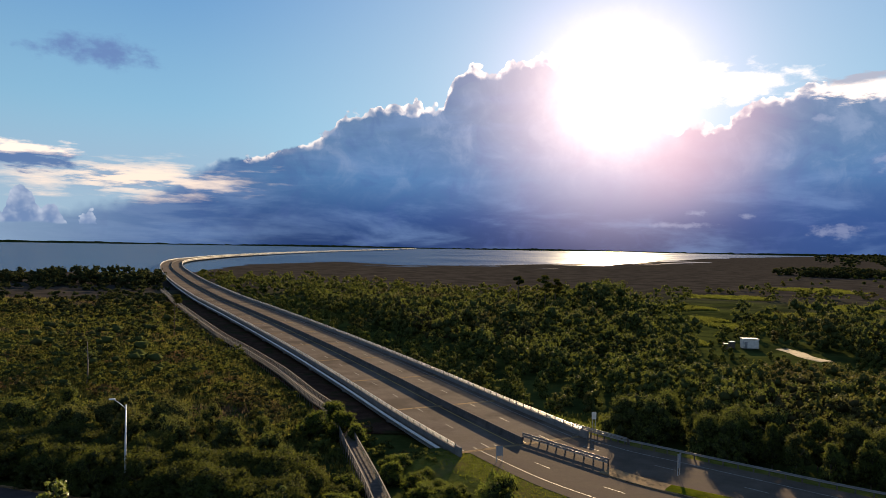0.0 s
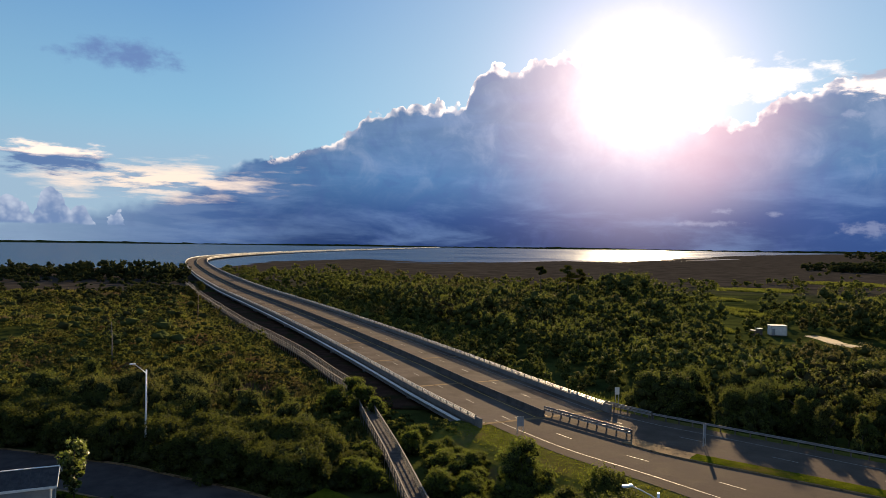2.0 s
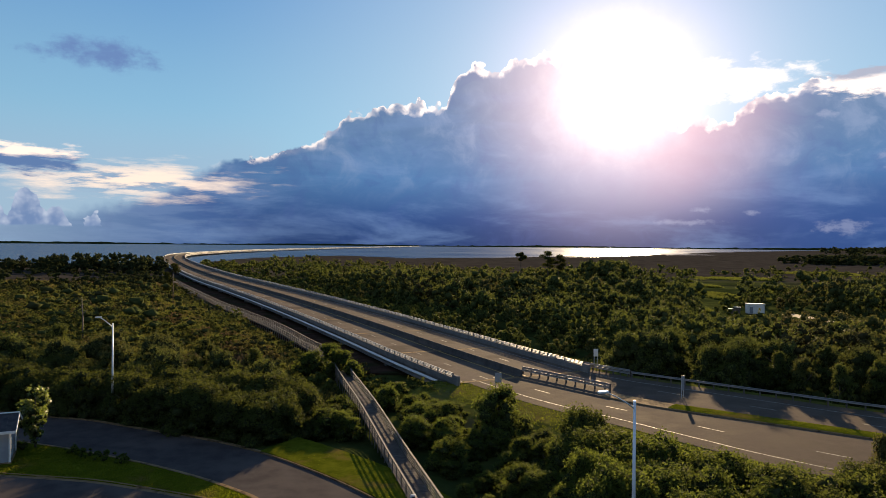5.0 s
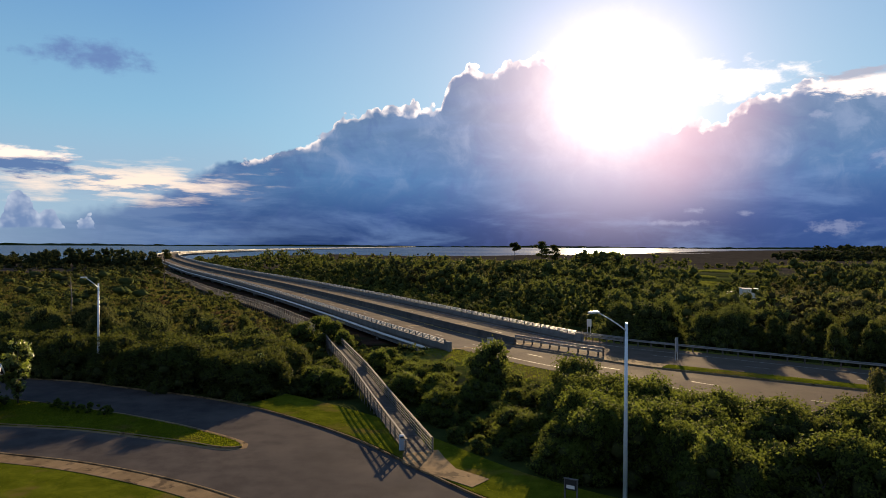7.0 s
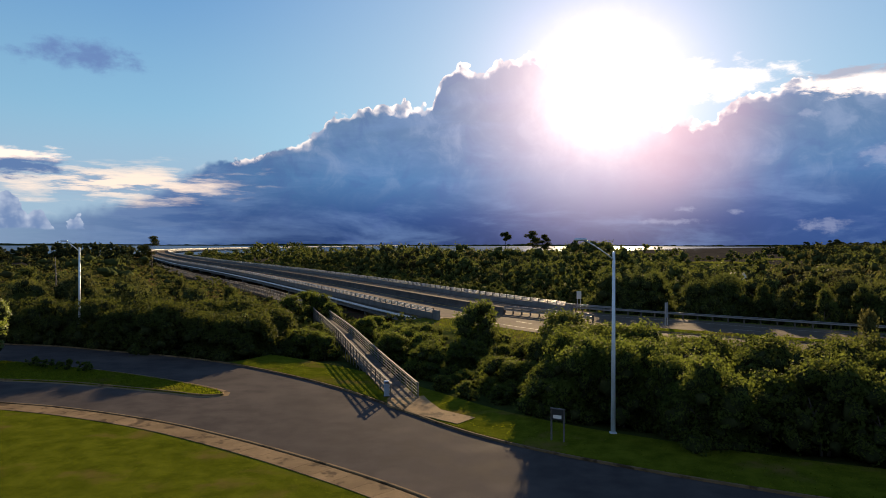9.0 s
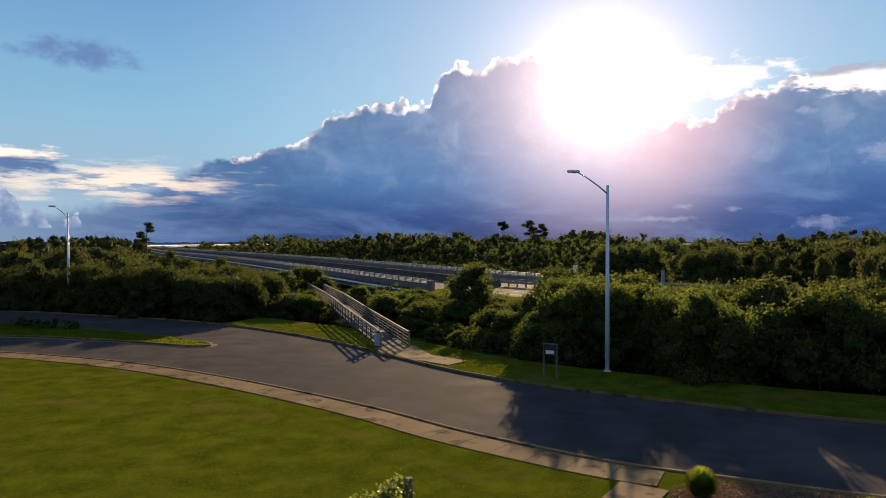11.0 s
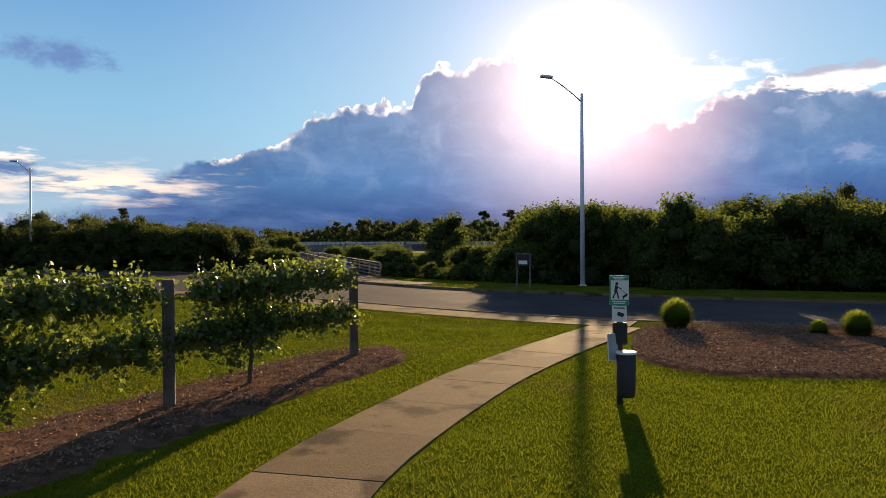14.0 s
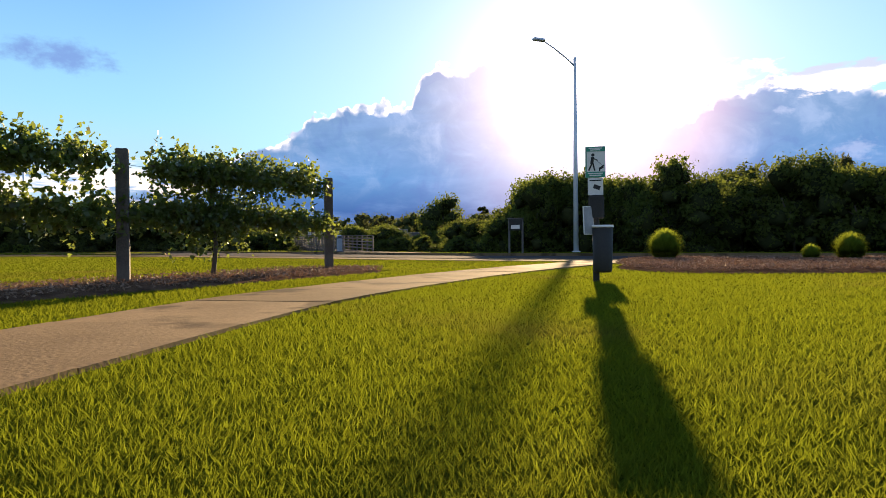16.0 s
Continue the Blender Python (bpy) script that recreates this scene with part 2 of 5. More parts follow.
ASPHALT = surface("asphalt", (0.046, 0.041, 0.043), (0.080, 0.071, 0.070), 0.5, 0.95, 0.4, 60, spec=0.012, patch=(0.089, 0.077, 0.074), patch_scale=0.12)
ROADTOP = surface("road_asphalt", (0.082, 0.065, 0.053), (0.124, 0.099, 0.081), 0.35, 0.95, 0.4, 60, spec=0.012)
CONCRETE = surface("concrete", (0.172, 0.119, 0.068), (0.258, 0.181, 0.104), 0.8, 0.95, 0.35, 40, spec=0.02, patch=(0.088, 0.062, 0.040), patch_scale=0.75, per=0.2, patch_range=(0.52, 0.64))
DECK = surface("deck_concrete", (0.098, 0.080, 0.068), (0.150, 0.123, 0.104), 0.25, 0.95, 0.3, 50, spec=0.012, patch=(0.076, 0.062, 0.054), patch_scale=0.08)
PARAPET = surface("parapet_concrete", (0.12, 0.122, 0.125), (0.20, 0.20, 0.20), 0.5, 0.9, 0.3, 40, spec=0.08)
# darker concrete; the median barrier's shaded face is put into it
DARK_CONCRETE = surface("dark_concrete", (0.05, 0.052, 0.056), (0.10, 0.10, 0.102), 0.5, 0.95, 0.3, 40, spec=0.05)
DIRT = surface("bare_red_dirt", (0.040, 0.024, 0.018), (0.085, 0.052, 0.038), 0.4, 0.95, 0.6, 25, spec=0.0, patch=(0.035, 0.036, 0.018), patch_scale=0.15)
VERGE = surface("dry_verge_grass", (0.066, 0.074, 0.014), (0.150, 0.150, 0.034), 1.0, 0.9, 0.8, 40, spec=0.0, patch=(0.13, 0.105, 0.04), patch_scale=0.12)
LAWN = surface("lawn", (0.050, 0.064, 0.005), (0.114, 0.128, 0.012), 0.7, 0.9, 1.0, 26, spec=0.0, patch=(0.132, 0.100, 0.028), patch_scale=0.2, patch_range=(0.54, 0.70))
MULCH = surface("mulch", (0.060, 0.034, 0.024), (0.19, 0.11, 0.072), 4.0, 0.95, 1.0, 12, spec=0.0)
CHIP = leafy("bark_chip", (0.045, 0.026, 0.018), (0.42, 0.27, 0.19), (0.22, 0.13, 0.09), 0.14, 0.7, 0.08, dull_share=0.0)
SOIL = surface("undergrowth", (0.018, 0.026, 0.009), (0.05, 0.065, 0.018), 0.15, 0.95, 0.6, 30, spec=0.05)
DECKWOOD = surface("weathered_decking", (0.065, 0.058, 0.056), (0.135, 0.12, 0.112), 1.5, 0.9, 0.5, 25, spec=0.1, per=0.2)
WOOD = surface("weathered_wood", (0.082, 0.076, 0.074), (0.165, 0.152, 0.144), 1.5, 0.8, 0.5, 25)
POSTWOOD = surface("dark_post_wood", (0.06, 0.05, 0.045), (0.14, 0.115, 0.095), 2.0, 0.85, 0.6, 20)
BARK = surface("bark", (0.05, 0.04, 0.03), (0.12, 0.095, 0.07), 2.0, 0.9, 0.8, 10)
GALV = surface("galvanised_steel", (0.42, 0.43, 0.44), (0.58, 0.59, 0.60), 1.0, 0.6, 0.05, 20, metal=0.5)
RAILSTEEL = surface("weathered_rail_steel", (0.19, 0.19, 0.195), (0.30, 0.295, 0.285), 1.0, 0.55, 0.1, 20, metal=0.5)
POLE = surface("pale_pole_aluminium", (0.60, 0.67, 0.76), (0.74, 0.80, 0.87), 1.0, 0.42, 0.05, 20, metal=0.25)
WHITE = surface("white_paint", (0.68, 0.68, 0.66), (0.80, 0.80, 0.78), 1.5, 0.6, 0.1, 20)
LINE = surface("road_paint", (0.16, 0.145, 0.125), (0.28, 0.265, 0.235), 1.5, 0.7, 0.1, 20)
YELLOW = surface("yellow_road_paint", (0.45, 0.30, 0.05), (0.62, 0.42, 0.08), 1.5, 0.7, 0.1, 20)
BLACK = surface("black_plastic", (0.012, 0.012, 0.013), (0.03, 0.03, 0.03), 3.0, 0.72, 0.1, 20)
GREEN = surface("green_sign_paint", (0.01, 0.22, 0.15), (0.015, 0.28, 0.19), 3.0, 0.45, 0.0)
SHINGLE = surface("roof_shingle", (0.035, 0.037, 0.045), (0.075, 0.076, 0.082), 2.0, 0.95, 0.5, 20, spec=0.1)
SAND = surface("sand", (0.26, 0.20, 0.115), (0.40, 0.32, 0.20), 0.6, 0.95, 0.3, 20, patch=(0.14, 0.13, 0.05), patch_scale=0.25)
PALEBLUE = surface("pale_blue_plastic", (0.27, 0.35, 0.47), (0.35, 0.43, 0.55), 1.0, 0.5, 0.05, 20)
GREY = surface("grey_cladding", (0.22, 0.24, 0.27), (0.32, 0.34, 0.37), 1.0, 0.7, 0.1, 20)
LEAF = leafy("shrub_leaves", (0.021, 0.034, 0.011), (0.066, 0.088, 0.022), (0.27, 0.34, 0.055), 0.32, 0.7, 0.02, dull=(0.046, 0.042, 0.017))
LEAF2 = leafy("tree_leaves", (0.032, 0.045, 0.016), (0.098, 0.118, 0.032), (0.22, 0.26, 0.055), 0.28, 0.7, 0.02, dull=(0.098, 0.076, 0.036), dull_share=0.7)
SCRUB = leafy("scrub_leaves", (0.036, 0.048, 0.017), (0.112, 0.128, 0.035), (0.25, 0.28, 0.060), 0.30, 0.7, 0.0, dull=(0.115, 0.074, 0.040), dull_scale=0.05, dull_share=0.9)
DARKLEAF = leafy("shore_tree_leaves", (0.020, 0.032, 0.018), (0.050, 0.062, 0.030), (0.10, 0.12, 0.04), 0.3)
# woodland crown cores, seen in leaf gaps; shaded depth is in this colour
INNER_SHADE = surface("inner_foliage_shade", (0.034, 0.048, 0.018), (0.070, 0.084, 0.030), 0.7, 0.95, 0.8, 6, spec=0.0, patch=(0.045, 0.042, 0.020), patch_scale=0.03)
HEDGE = leafy("dark_hedge_leaves", (0.021, 0.031, 0.012), (0.056, 0.069, 0.020), (0.18, 0.21, 0.038), 0.26, 0.7, 0.02)
# dark cores of shrubs and trees: shade between leaves given as colour
CORE_SHADE = surface("crown_core_shade", (0.022, 0.028, 0.012), (0.046, 0.054, 0.022), 2.0, 0.95, 0.3, 10, spec=0.0)
PINE = leafy("pine_needles", (0.016, 0.028, 0.010), (0.040, 0.058, 0.018), (0.09, 0.10, 0.02), 0.3)
VINE = leafy("vine_leaves", (0.022, 0.038, 0.011), (0.062, 0.094, 0.024), (0.36, 0.45, 0.075), 0.38, 0.38, 0.42, dull_share=0.0)
BLADE = leafy("grass_blades", (0.034, 0.048, 0.004), (0.096, 0.116, 0.010), (0.27, 0.32, 0.020), 0.38, dull=(0.13, 0.100, 0.025), dull_scale=0.2, dull_share=0.4)
TUFT = leafy("clump_grass", (0.040, 0.072, 0.010), (0.10, 0.15, 0.02), (0.40, 0.48, 0.05), 0.46, dull_share=0.0)
REED = leafy("marsh_grass", (0.045, 0.055, 0.018), (0.12, 0.115, 0.035), (0.20, 0.20, 0.05), 0.42, dull=(0.075, 0.058, 0.042), dull_scale=0.03, dull_share=0.9)
MEADOWGRASS = leafy("meadow_grass", (0.048, 0.066, 0.016), (0.105, 0.120, 0.028), (0.17, 0.20, 0.04), 0.42, dull_share=0.4)


# sunlit grass clearings: middle and half widths
MEADOWS = ((146, 346, 20, 15), (150, 470, 26, 20), (84, 318, 15, 12), (250, 575, 30, 34), (190, 400, 20, 26), (98, 378, 13, 14), (97, 292, 11, 12), (60, 240, 9, 9), (330, 480, 30, 30), (15, 121, 9, 8))


def marsh_material():
    m = bpy.data.materials.new("marsh_ground")
    m.use_nodes = True
    q = Net(m.node_tree)
    shader = m.node_tree.nodes["Principled BSDF"]
    pos = q.n("ShaderNodeNewGeometry").outputs["Position"]
    sep = q.n("ShaderNodeSeparateXYZ", Vector=pos)
    wide = q.noise(pos, 0.006, 5.0, 0.6)
    mid = q.noise(pos, 0.05, 5.0, 0.65)
    small = q.noise(pos, 1.2, 5.0, 0.7)
    reeds = q.mix(q.step(mid, 0.35, 0.65), (0.034, 0.031, 0.029), (0.064, 0.057, 0.052))
    scrub = q.mix(q.step(mid, 0.35, 0.65), (0.020, 0.030, 0.010), (0.065, 0.080, 0.022))
    bright = q.mix(q.step(mid, 0.3, 0.7), (0.048, 0.062, 0.015), (0.105, 0.125, 0.026))
    far = q.step(q.m("ADD", sep.outputs[1], q.m("MULTIPLY", q.m("SUBTRACT", wide, 0.5), 500.0)), 330.0, 520.0)
    left = q.m("MULTIPLY", q.step(sep.outputs[0], -230.0, -150.0, 1.0, 0.0), q.step(sep.outputs[1], 240.0, 300.0))
    col = q.mix(q.m("MAXIMUM", far, left), scrub, reeds)
    ragged = q.m("MULTIPLY", q.m("SUBTRACT", q.noise(pos, 0.025, 5.0, 0.65), 0.5), 1.6)
    for mx, my, rx, ry in MEADOWS:
        u = q.m("DIVIDE", q.m("SUBTRACT", sep.outputs[0], mx), rx)
        v = q.m("DIVIDE", q.m("SUBTRACT", sep.outputs[1], my), ry)
        r = q.m("ADD", q.m("SQRT", q.m("ADD", q.m("MULTIPLY", u, u), q.m("MULTIPLY", v, v))), ragged)
        col = q.mix(q.step(r, 1.15, 0.75), col, bright)
    col = q.mix(q.m("MULTIPLY", q.step(small, 0.45, 0.75), 0.5), col, (0.03, 0.032, 0.014))
    q.put(shader.inputs["Base Color"], col)
    shader.inputs["Roughness"].default_value = 0.95
    shader.inputs["Specular IOR Level"].default_value = 0.0
    bp = q.n("ShaderNodeBump", Strength=0.3, Distance=0.2, Height=q.m("ADD", small, mid))
    q.put(shader.inputs["Normal"], bp.outputs[0])
    return m


def water_material():
    m = bpy.data.materials.new("sound_water")
    m.use_nodes = True
    q = Net(m.node_tree)
    shader = m.node_tree.nodes["Principled BSDF"]
    pos = q.n("ShaderNodeNewGeometry").outputs["Position"]
    wide = q.noise(pos, 0.004, 4.0, 0.6)
    q.put(shader.inputs["Base Color"], q.mix(wide, (0.016, 0.048, 0.115), (0.026, 0.066, 0.14)))
    q.put(shader.inputs["Roughness"], q.step(wide, 0.3, 0.7, 0.13, 0.24))
    shader.inputs["Specular IOR Level"].default_value = 0.0
    h = q.m("ADD", q.noise(pos, 0.22, 6.0, 0.65), q.m("MULTIPLY", q.noise(pos, 1.1, 3.0, 0.6), 0.4))
    bp = q.n("ShaderNodeBump", Strength=0.42, Distance=0.6, Height=h)
    shine = q.n("ShaderNodeBsdfGlossy", Color=(0.85, 0.92, 1.0, 1.0), Roughness=q.step(wide, 0.3, 0.7, 0.16, 0.26), Normal=bp.outputs[0])
    both = q.n("ShaderNodeMixShader", Fac=0.24)
    m.node_tree.links.new(shader.outputs[0], both.inputs[1])
    m.node_tree.links.new(shine.outputs[0], both.inputs[2])
    m.node_tree.links.new(both.outputs[0], m.node_tree.nodes["Material Output"].inputs[0])
    return m


MARSH, WATER = marsh_material(), water_material()


# ---------------------------------------------------------------- mesh helpers
def mesh_of(name, bm, mats):
    me = bpy.data.meshes.new(name)
    bmesh.ops.recalc_face_normals(bm, faces=bm.faces)
    bm.to_mesh(me)
    bm.free()
    for m in mats if isinstance(mats, (list, tuple)) else [mats]:
        me.materials.append(m)
    return me


def part(name, bm, material, parent=None, label="", kind=""):
    ob = new(name, bm if isinstance(bm, bpy.types.Mesh) else mesh_of(name, bm, material))
    ob.parent = parent
    return tagged(ob, label, kind=kind)


def thing(name, label, category, at=(0, 0, 0), rz=0.0, group="", kind=""):
    ob = new(name)
    ob.empty_display_size = 0.2
    ob.matrix_basis = pose(*at, 0, 0, rz)
    return tagged(ob, label, category, group, kind)


def box(bm, size, at=(0, 0, 0), rz=0.0, bevel=0.0, rx=0.0, ry=0.0):
    made = bmesh.ops.create_cube(bm, size=1.0, matrix=pose(*at, rx, ry, rz) @ Matrix.Diagonal((*size, 1)))
    if bevel:
        edges = list({e for v in made["verts"] for e in v.link_edges})
        bmesh.ops.bevel(bm, geom=edges, offset=bevel, segments=1, affect="EDGES")
    return bm


def boxed(size, at=(0, 0, 0), rz=0.0, bevel=0.0, rx=0.0, ry=0.0):
    return box(bmesh.new(), size, at, rz, bevel, rx, ry)


def tube(bm, pts, radii, sides=8, cap=True):
    pts = [Vector(p) for p in pts]
    rings = []
    for i, p in enumerate(pts):
        d = (pts[min(i + 1, len(pts) - 1)] - pts[max(i - 1, 0)]).normalized()
        side = d.cross(Vector((0, 0, 1)) if abs(d.z) < 0.9 else Vector((1, 0, 0))).normalized()
        up = side.cross(d)
        r = radii[i] if isinstance(radii, (list, tuple)) else radii
        rings.append([bm.verts.new(p + r * (math.cos(2 * math.pi * k / sides) * side + math.sin(2 * math.pi * k / sides) * up)) for k in range(sides)])
    for a, b in zip(rings, rings[1:]):
        for k in range(sides):
            bm.faces.new((a[k], a[(k + 1) % sides], b[(k + 1) % sides], b[k])).smooth = True
    if cap:
        bm.faces.new(rings[0][::-1])
        bm.faces.new(rings[-1])
    return bm


def tubed(pts, radii, sides=8):
    return tube(bmesh.new(), pts, radii, sides)


def along(pts, step):
    """Even points on a smooth line through pts."""
    pts = [Vector((*p, 0)) if len(p) == 2 else Vector(p) for p in pts]
    dense = []
    for i in range(len(pts) - 1):
        p0, p1, p2, p3 = pts[max(i - 1, 0)], pts[i], pts[i + 1], pts[min(i + 2, len(pts) - 1)]
        n = max(4, int((p2 - p1).length / min(step, 2.0)))
        m1, m2 = (p2 - p0) * 0.5, (p3 - p1) * 0.5
        span = (p2 - p1).length
        m1 = m1.normalized() * min(m1.length, 1.2 * span)
        m2 = m2.normalized() * min(m2.length, 1.2 * span)
        for k in range(n):
            t = k / n
            dense.append((2 * t**3 - 3 * t**2 + 1) * p1 + (t**3 - 2 * t**2 + t) * m1 + (-2 * t**3 + 3 * t**2) * p2 + (t**3 - t**2) * m2)
    dense.append(pts[-1])
    out, left = [dense[0]], step
    for a, b in zip(dense, dense[1:]):
        d = (b - a).length
        while d >= left and d > 1e-6:
            a = a + (b - a) * (left / d)
            out.append(a.copy())
            d, left = (b - a).length, step
        left -= d
    if (out[-1] - dense[-1]).length > step * 0.3:
        out.append(dense[-1])
    return out


def headings(pts):
    out = []
    for i in range(len(pts)):
        d = pts[min(i + 1, len(pts) - 1)] - pts[max(i - 1, 0)]
        d.z = 0
        out.append(d.normalized())
    return out


def beside(pts, off, up=0.0):
    """The line moved to its right by off."""
    return [p + Vector((d.y, -d.x, 0)) * off + Vector((0, 0, up)) for p, d in zip(pts, headings(pts))]


def sweep(bm, pts, profile, closed=True, skip=()):
    """A profile of (right, up) carried along pts."""
    rings = [[bm.verts.new(p + Vector((d.y, -d.x, 0)) * r + Vector((0, 0, u))) for r, u in profile] for p, d in zip(pts, headings(pts))]
    n = len(profile)
    for a, b in zip(rings, rings[1:]):
        for k in range(n if closed else n - 1):
            bm.faces.new((a[k], a[(k + 1) % n], b[(k + 1) % n], b[k]))
    if closed:
        bm.faces.new(rings[0][::-1])
        bm.faces.new(rings[-1])
    return bm


def swept(pts, profile, closed=True):
    return sweep(bmesh.new(), pts, profile, closed)


def even(pts, n):
    """The smooth line through pts as n points."""
    fine = along(pts, 0.5)
    return [fine[round(i * (len(fine) - 1) / (n - 1))] for i in range(n)]


def ribbon(a, b, z, n=90, drop=0.25):
    """A slab between two lines."""
    bm = bmesh.new()
    pa, pb = even(a, n), even(b, n)
    rows = [[bm.verts.new((p.x + (q.x - p.x) * k / 6, p.y + (q.y - p.y) * k / 6, z)) for k in range(7)] for p, q in zip(pa, pb)]
    for r, s in zip(rows, rows[1:]):
        for k in range(6):
            bm.faces.new((r[k], s[k], s[k + 1], r[k + 1]))
    if drop:
        rim = [e for e in bm.edges if e.is_boundary]
        made = bmesh.ops.extrude_edge_only(bm, edges=rim)["geom"]
        bmesh.ops.translate(bm, verts=[v for v in made if isinstance(v, bmesh.types.BMVert)], vec=(0, 0, -drop))
    return bm


def slab(outline, z, thick):
    bm = bmesh.new()
    f = bm.faces.new([bm.verts.new((p[0], p[1], z)) for p in outline])
    made = bmesh.ops.extrude_face_region(bm, geom=[f])["geom"]
    bmesh.ops.translate(bm, verts=[v for v in made if isinstance(v, bmesh.types.BMVert)], vec=(0, 0, -thick))
    bmesh.ops.triangulate(bm, faces=[f for f in bm.faces if len(f.verts) > 4])
    return bm


def inside(xs, ys, poly):
    xs, ys = np.asarray(xs, float), np.asarray(ys, float)
    res = np.zeros(xs.shape, bool)
    for (x1, y1), (x2, y2) in zip(poly, poly[1:] + poly[:1]):
        if y1 != y2:
            res ^= ((y1 > ys) != (y2 > ys)) & (xs < (x2 - x1) * (ys - y1) / (y2 - y1) + x1)
    return res


def distance(xs, ys, line):
    best = np.full(np.shape(xs), 1e9)
    for a, b in zip(line, line[1:]):
        dx, dy = b[0] - a[0], b[1] - a[1]
        t = np.clip(((xs - a[0]) * dx + (ys - a[1]) * dy) / (dx * dx + dy * dy + 1e-9), 0, 1)
        best = np.minimum(best, np.hypot(xs - a[0] - t * dx, ys - a[1] - t * dy))
    return best


def quick_mesh(name, verts, quads, mat, corners=4):
    me = bpy.data.meshes.new(name)
    nv, nq = len(verts), len(quads)
    me.vertices.add(nv)
    me.vertices.foreach_set("co", np.asarray(verts, np.float32).ravel())
    me.loops.add(nq * corners)
    me.loops.foreach_set("vertex_index", np.asarray(quads, np.int32).ravel())
    me.polygons.add(nq)
    me.polygons.foreach_set("loop_start", np.arange(0, nq * corners, corners, dtype=np.int32))
    me.update(calc_edges=True)
    me.materials.append(mat)
    return me


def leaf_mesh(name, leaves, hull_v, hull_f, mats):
    """Leaves over solid bodies coloured as the crown's inner shade, all triangles."""
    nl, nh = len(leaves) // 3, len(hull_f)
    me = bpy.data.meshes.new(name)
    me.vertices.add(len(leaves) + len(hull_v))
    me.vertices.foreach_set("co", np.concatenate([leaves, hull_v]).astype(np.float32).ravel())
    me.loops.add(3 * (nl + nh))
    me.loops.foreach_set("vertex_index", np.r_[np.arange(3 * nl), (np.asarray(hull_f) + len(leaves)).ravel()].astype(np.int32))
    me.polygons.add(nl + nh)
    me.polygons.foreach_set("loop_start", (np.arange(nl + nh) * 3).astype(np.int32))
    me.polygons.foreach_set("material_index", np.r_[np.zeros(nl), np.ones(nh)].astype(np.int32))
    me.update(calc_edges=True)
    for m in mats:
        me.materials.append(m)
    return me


# ---------------------------------------------------------------- plan
NEAR_EDGE = [(-80, 50.5), (-60, 50.2), (-48, 49.2), (-36.2, 47.2), (-31.3, 46.2), (-26.2, 44.5), (-21.3, 42.4), (-16.7, 39.8), (-12.6, 37.2),
             (-8.2, 34.1), (-5.0, 31.6), (-2.0, 28.9), (1.3, 26.5), (4.0, 24.8), (7.3, 23.5), (11.2, 22.1), (20, 20), (35, 17.5), (60, 15)]
FAR_EDGE = [(-80, 79), (-66, 77.5), (-55.2, 75.2), (-49.4, 74.2), (-41.2, 71.2), (-33.8, 68.6), (-26.4, 65), (-19.4, 60), (-13.1, 54.4), (-8.2, 48.8),
            (-4.4, 44.2), (-1.2, 40.9), (3.2, 37.6), (8.4, 34.7), (12.9, 32.5), (16.3, 31.2), (25, 28.4), (40, 25.5), (60, 23)]
ISLAND = [(-70, 57), (-55, 56.2), (-42.2, 55.4), (-36.8, 54.9), (-31.3, 53.5), (-26, 51.9), (-22.6, 50.7), (-21.2, 51.2), (-22.3, 52.7), (-28, 56.3),
          (-34.8, 59.6), (-41.4, 62.1), (-47.2, 64), (-56, 66), (-70, 67.5)]
ROAD_NEAR = [(-8.2, 97.4), (1.5, 83.8), (10.4, 74.6), (17.2, 67.2), (21, 63.2), (29, 56.8), (42, 49.5), (62, 41), (110, 24), (220, -10)]
ROAD_FAR = [(6.2, 114.6), (17.2, 102.3), (25.4, 96.3), (34.2, 90), (42.7, 84), (62, 72.5), (110, 48), (220, 2)]
BRIDGE_LEFT = [(-8.65, 94.7), (-20, 113.5), (-37, 143.2), (-63, 187), (-110, 263), (-163, 348), (-252, 503), (-366, 718), (-457, 925), (-502, 1109),
               (-536, 1330), (-565, 1800), (-561, 2400), (-545, 3000), (-520, 4200)]
BOARD = [(-7.35, 50.6), (-12.6, 65.2), (-18.2, 81.2), (-25, 99.5), (-31.5, 117), (-39.8, 131), (-54.2, 156), (-71.5, 182.5), (-94, 216), (-152, 310), (-205, 400)]
SHORE = [(-5000, 300), (-1500, 520), (-700, 590), (-380, 640), (-312, 670), (-330, 780), (-350, 934), (-274, 1165), (-139, 1030), (-13, 1116), (100, 1290),
         (209, 1350), (420, 1800), (700, 2418), (1050, 3000), (1490, 3678), (2500, 4950), (5000, 4950), (5000, -400), (-5000, -400)]
PONDS = [(-150, 985, 60, 14), (-30, 1070, 45, 12), (150, 1240, 70, 20), (60, 1010, 30, 9), (300, 1420, 60, 16), (460, 1700, 90, 26), (380, 1500, 40, 12), (600, 2000, 120, 30),
         (-225, 318, 16, 4)]
WALK = [(-3.1, -16), (-2.75, -6), (-2.5, 0), (-2.25, 5), (-1.78, 9.1), (-1.2, 11.3), (-0.5, 13.3), (0.12, 14.9), (0.9, 16.55), (1.85, 18.4), (2.9, 20.3), (4.2, 22.62)]
ROW = [(-2.6, 17.2), (-4.6, 12.4), (-6.6, 7.6), (-8.6, 2.8)]
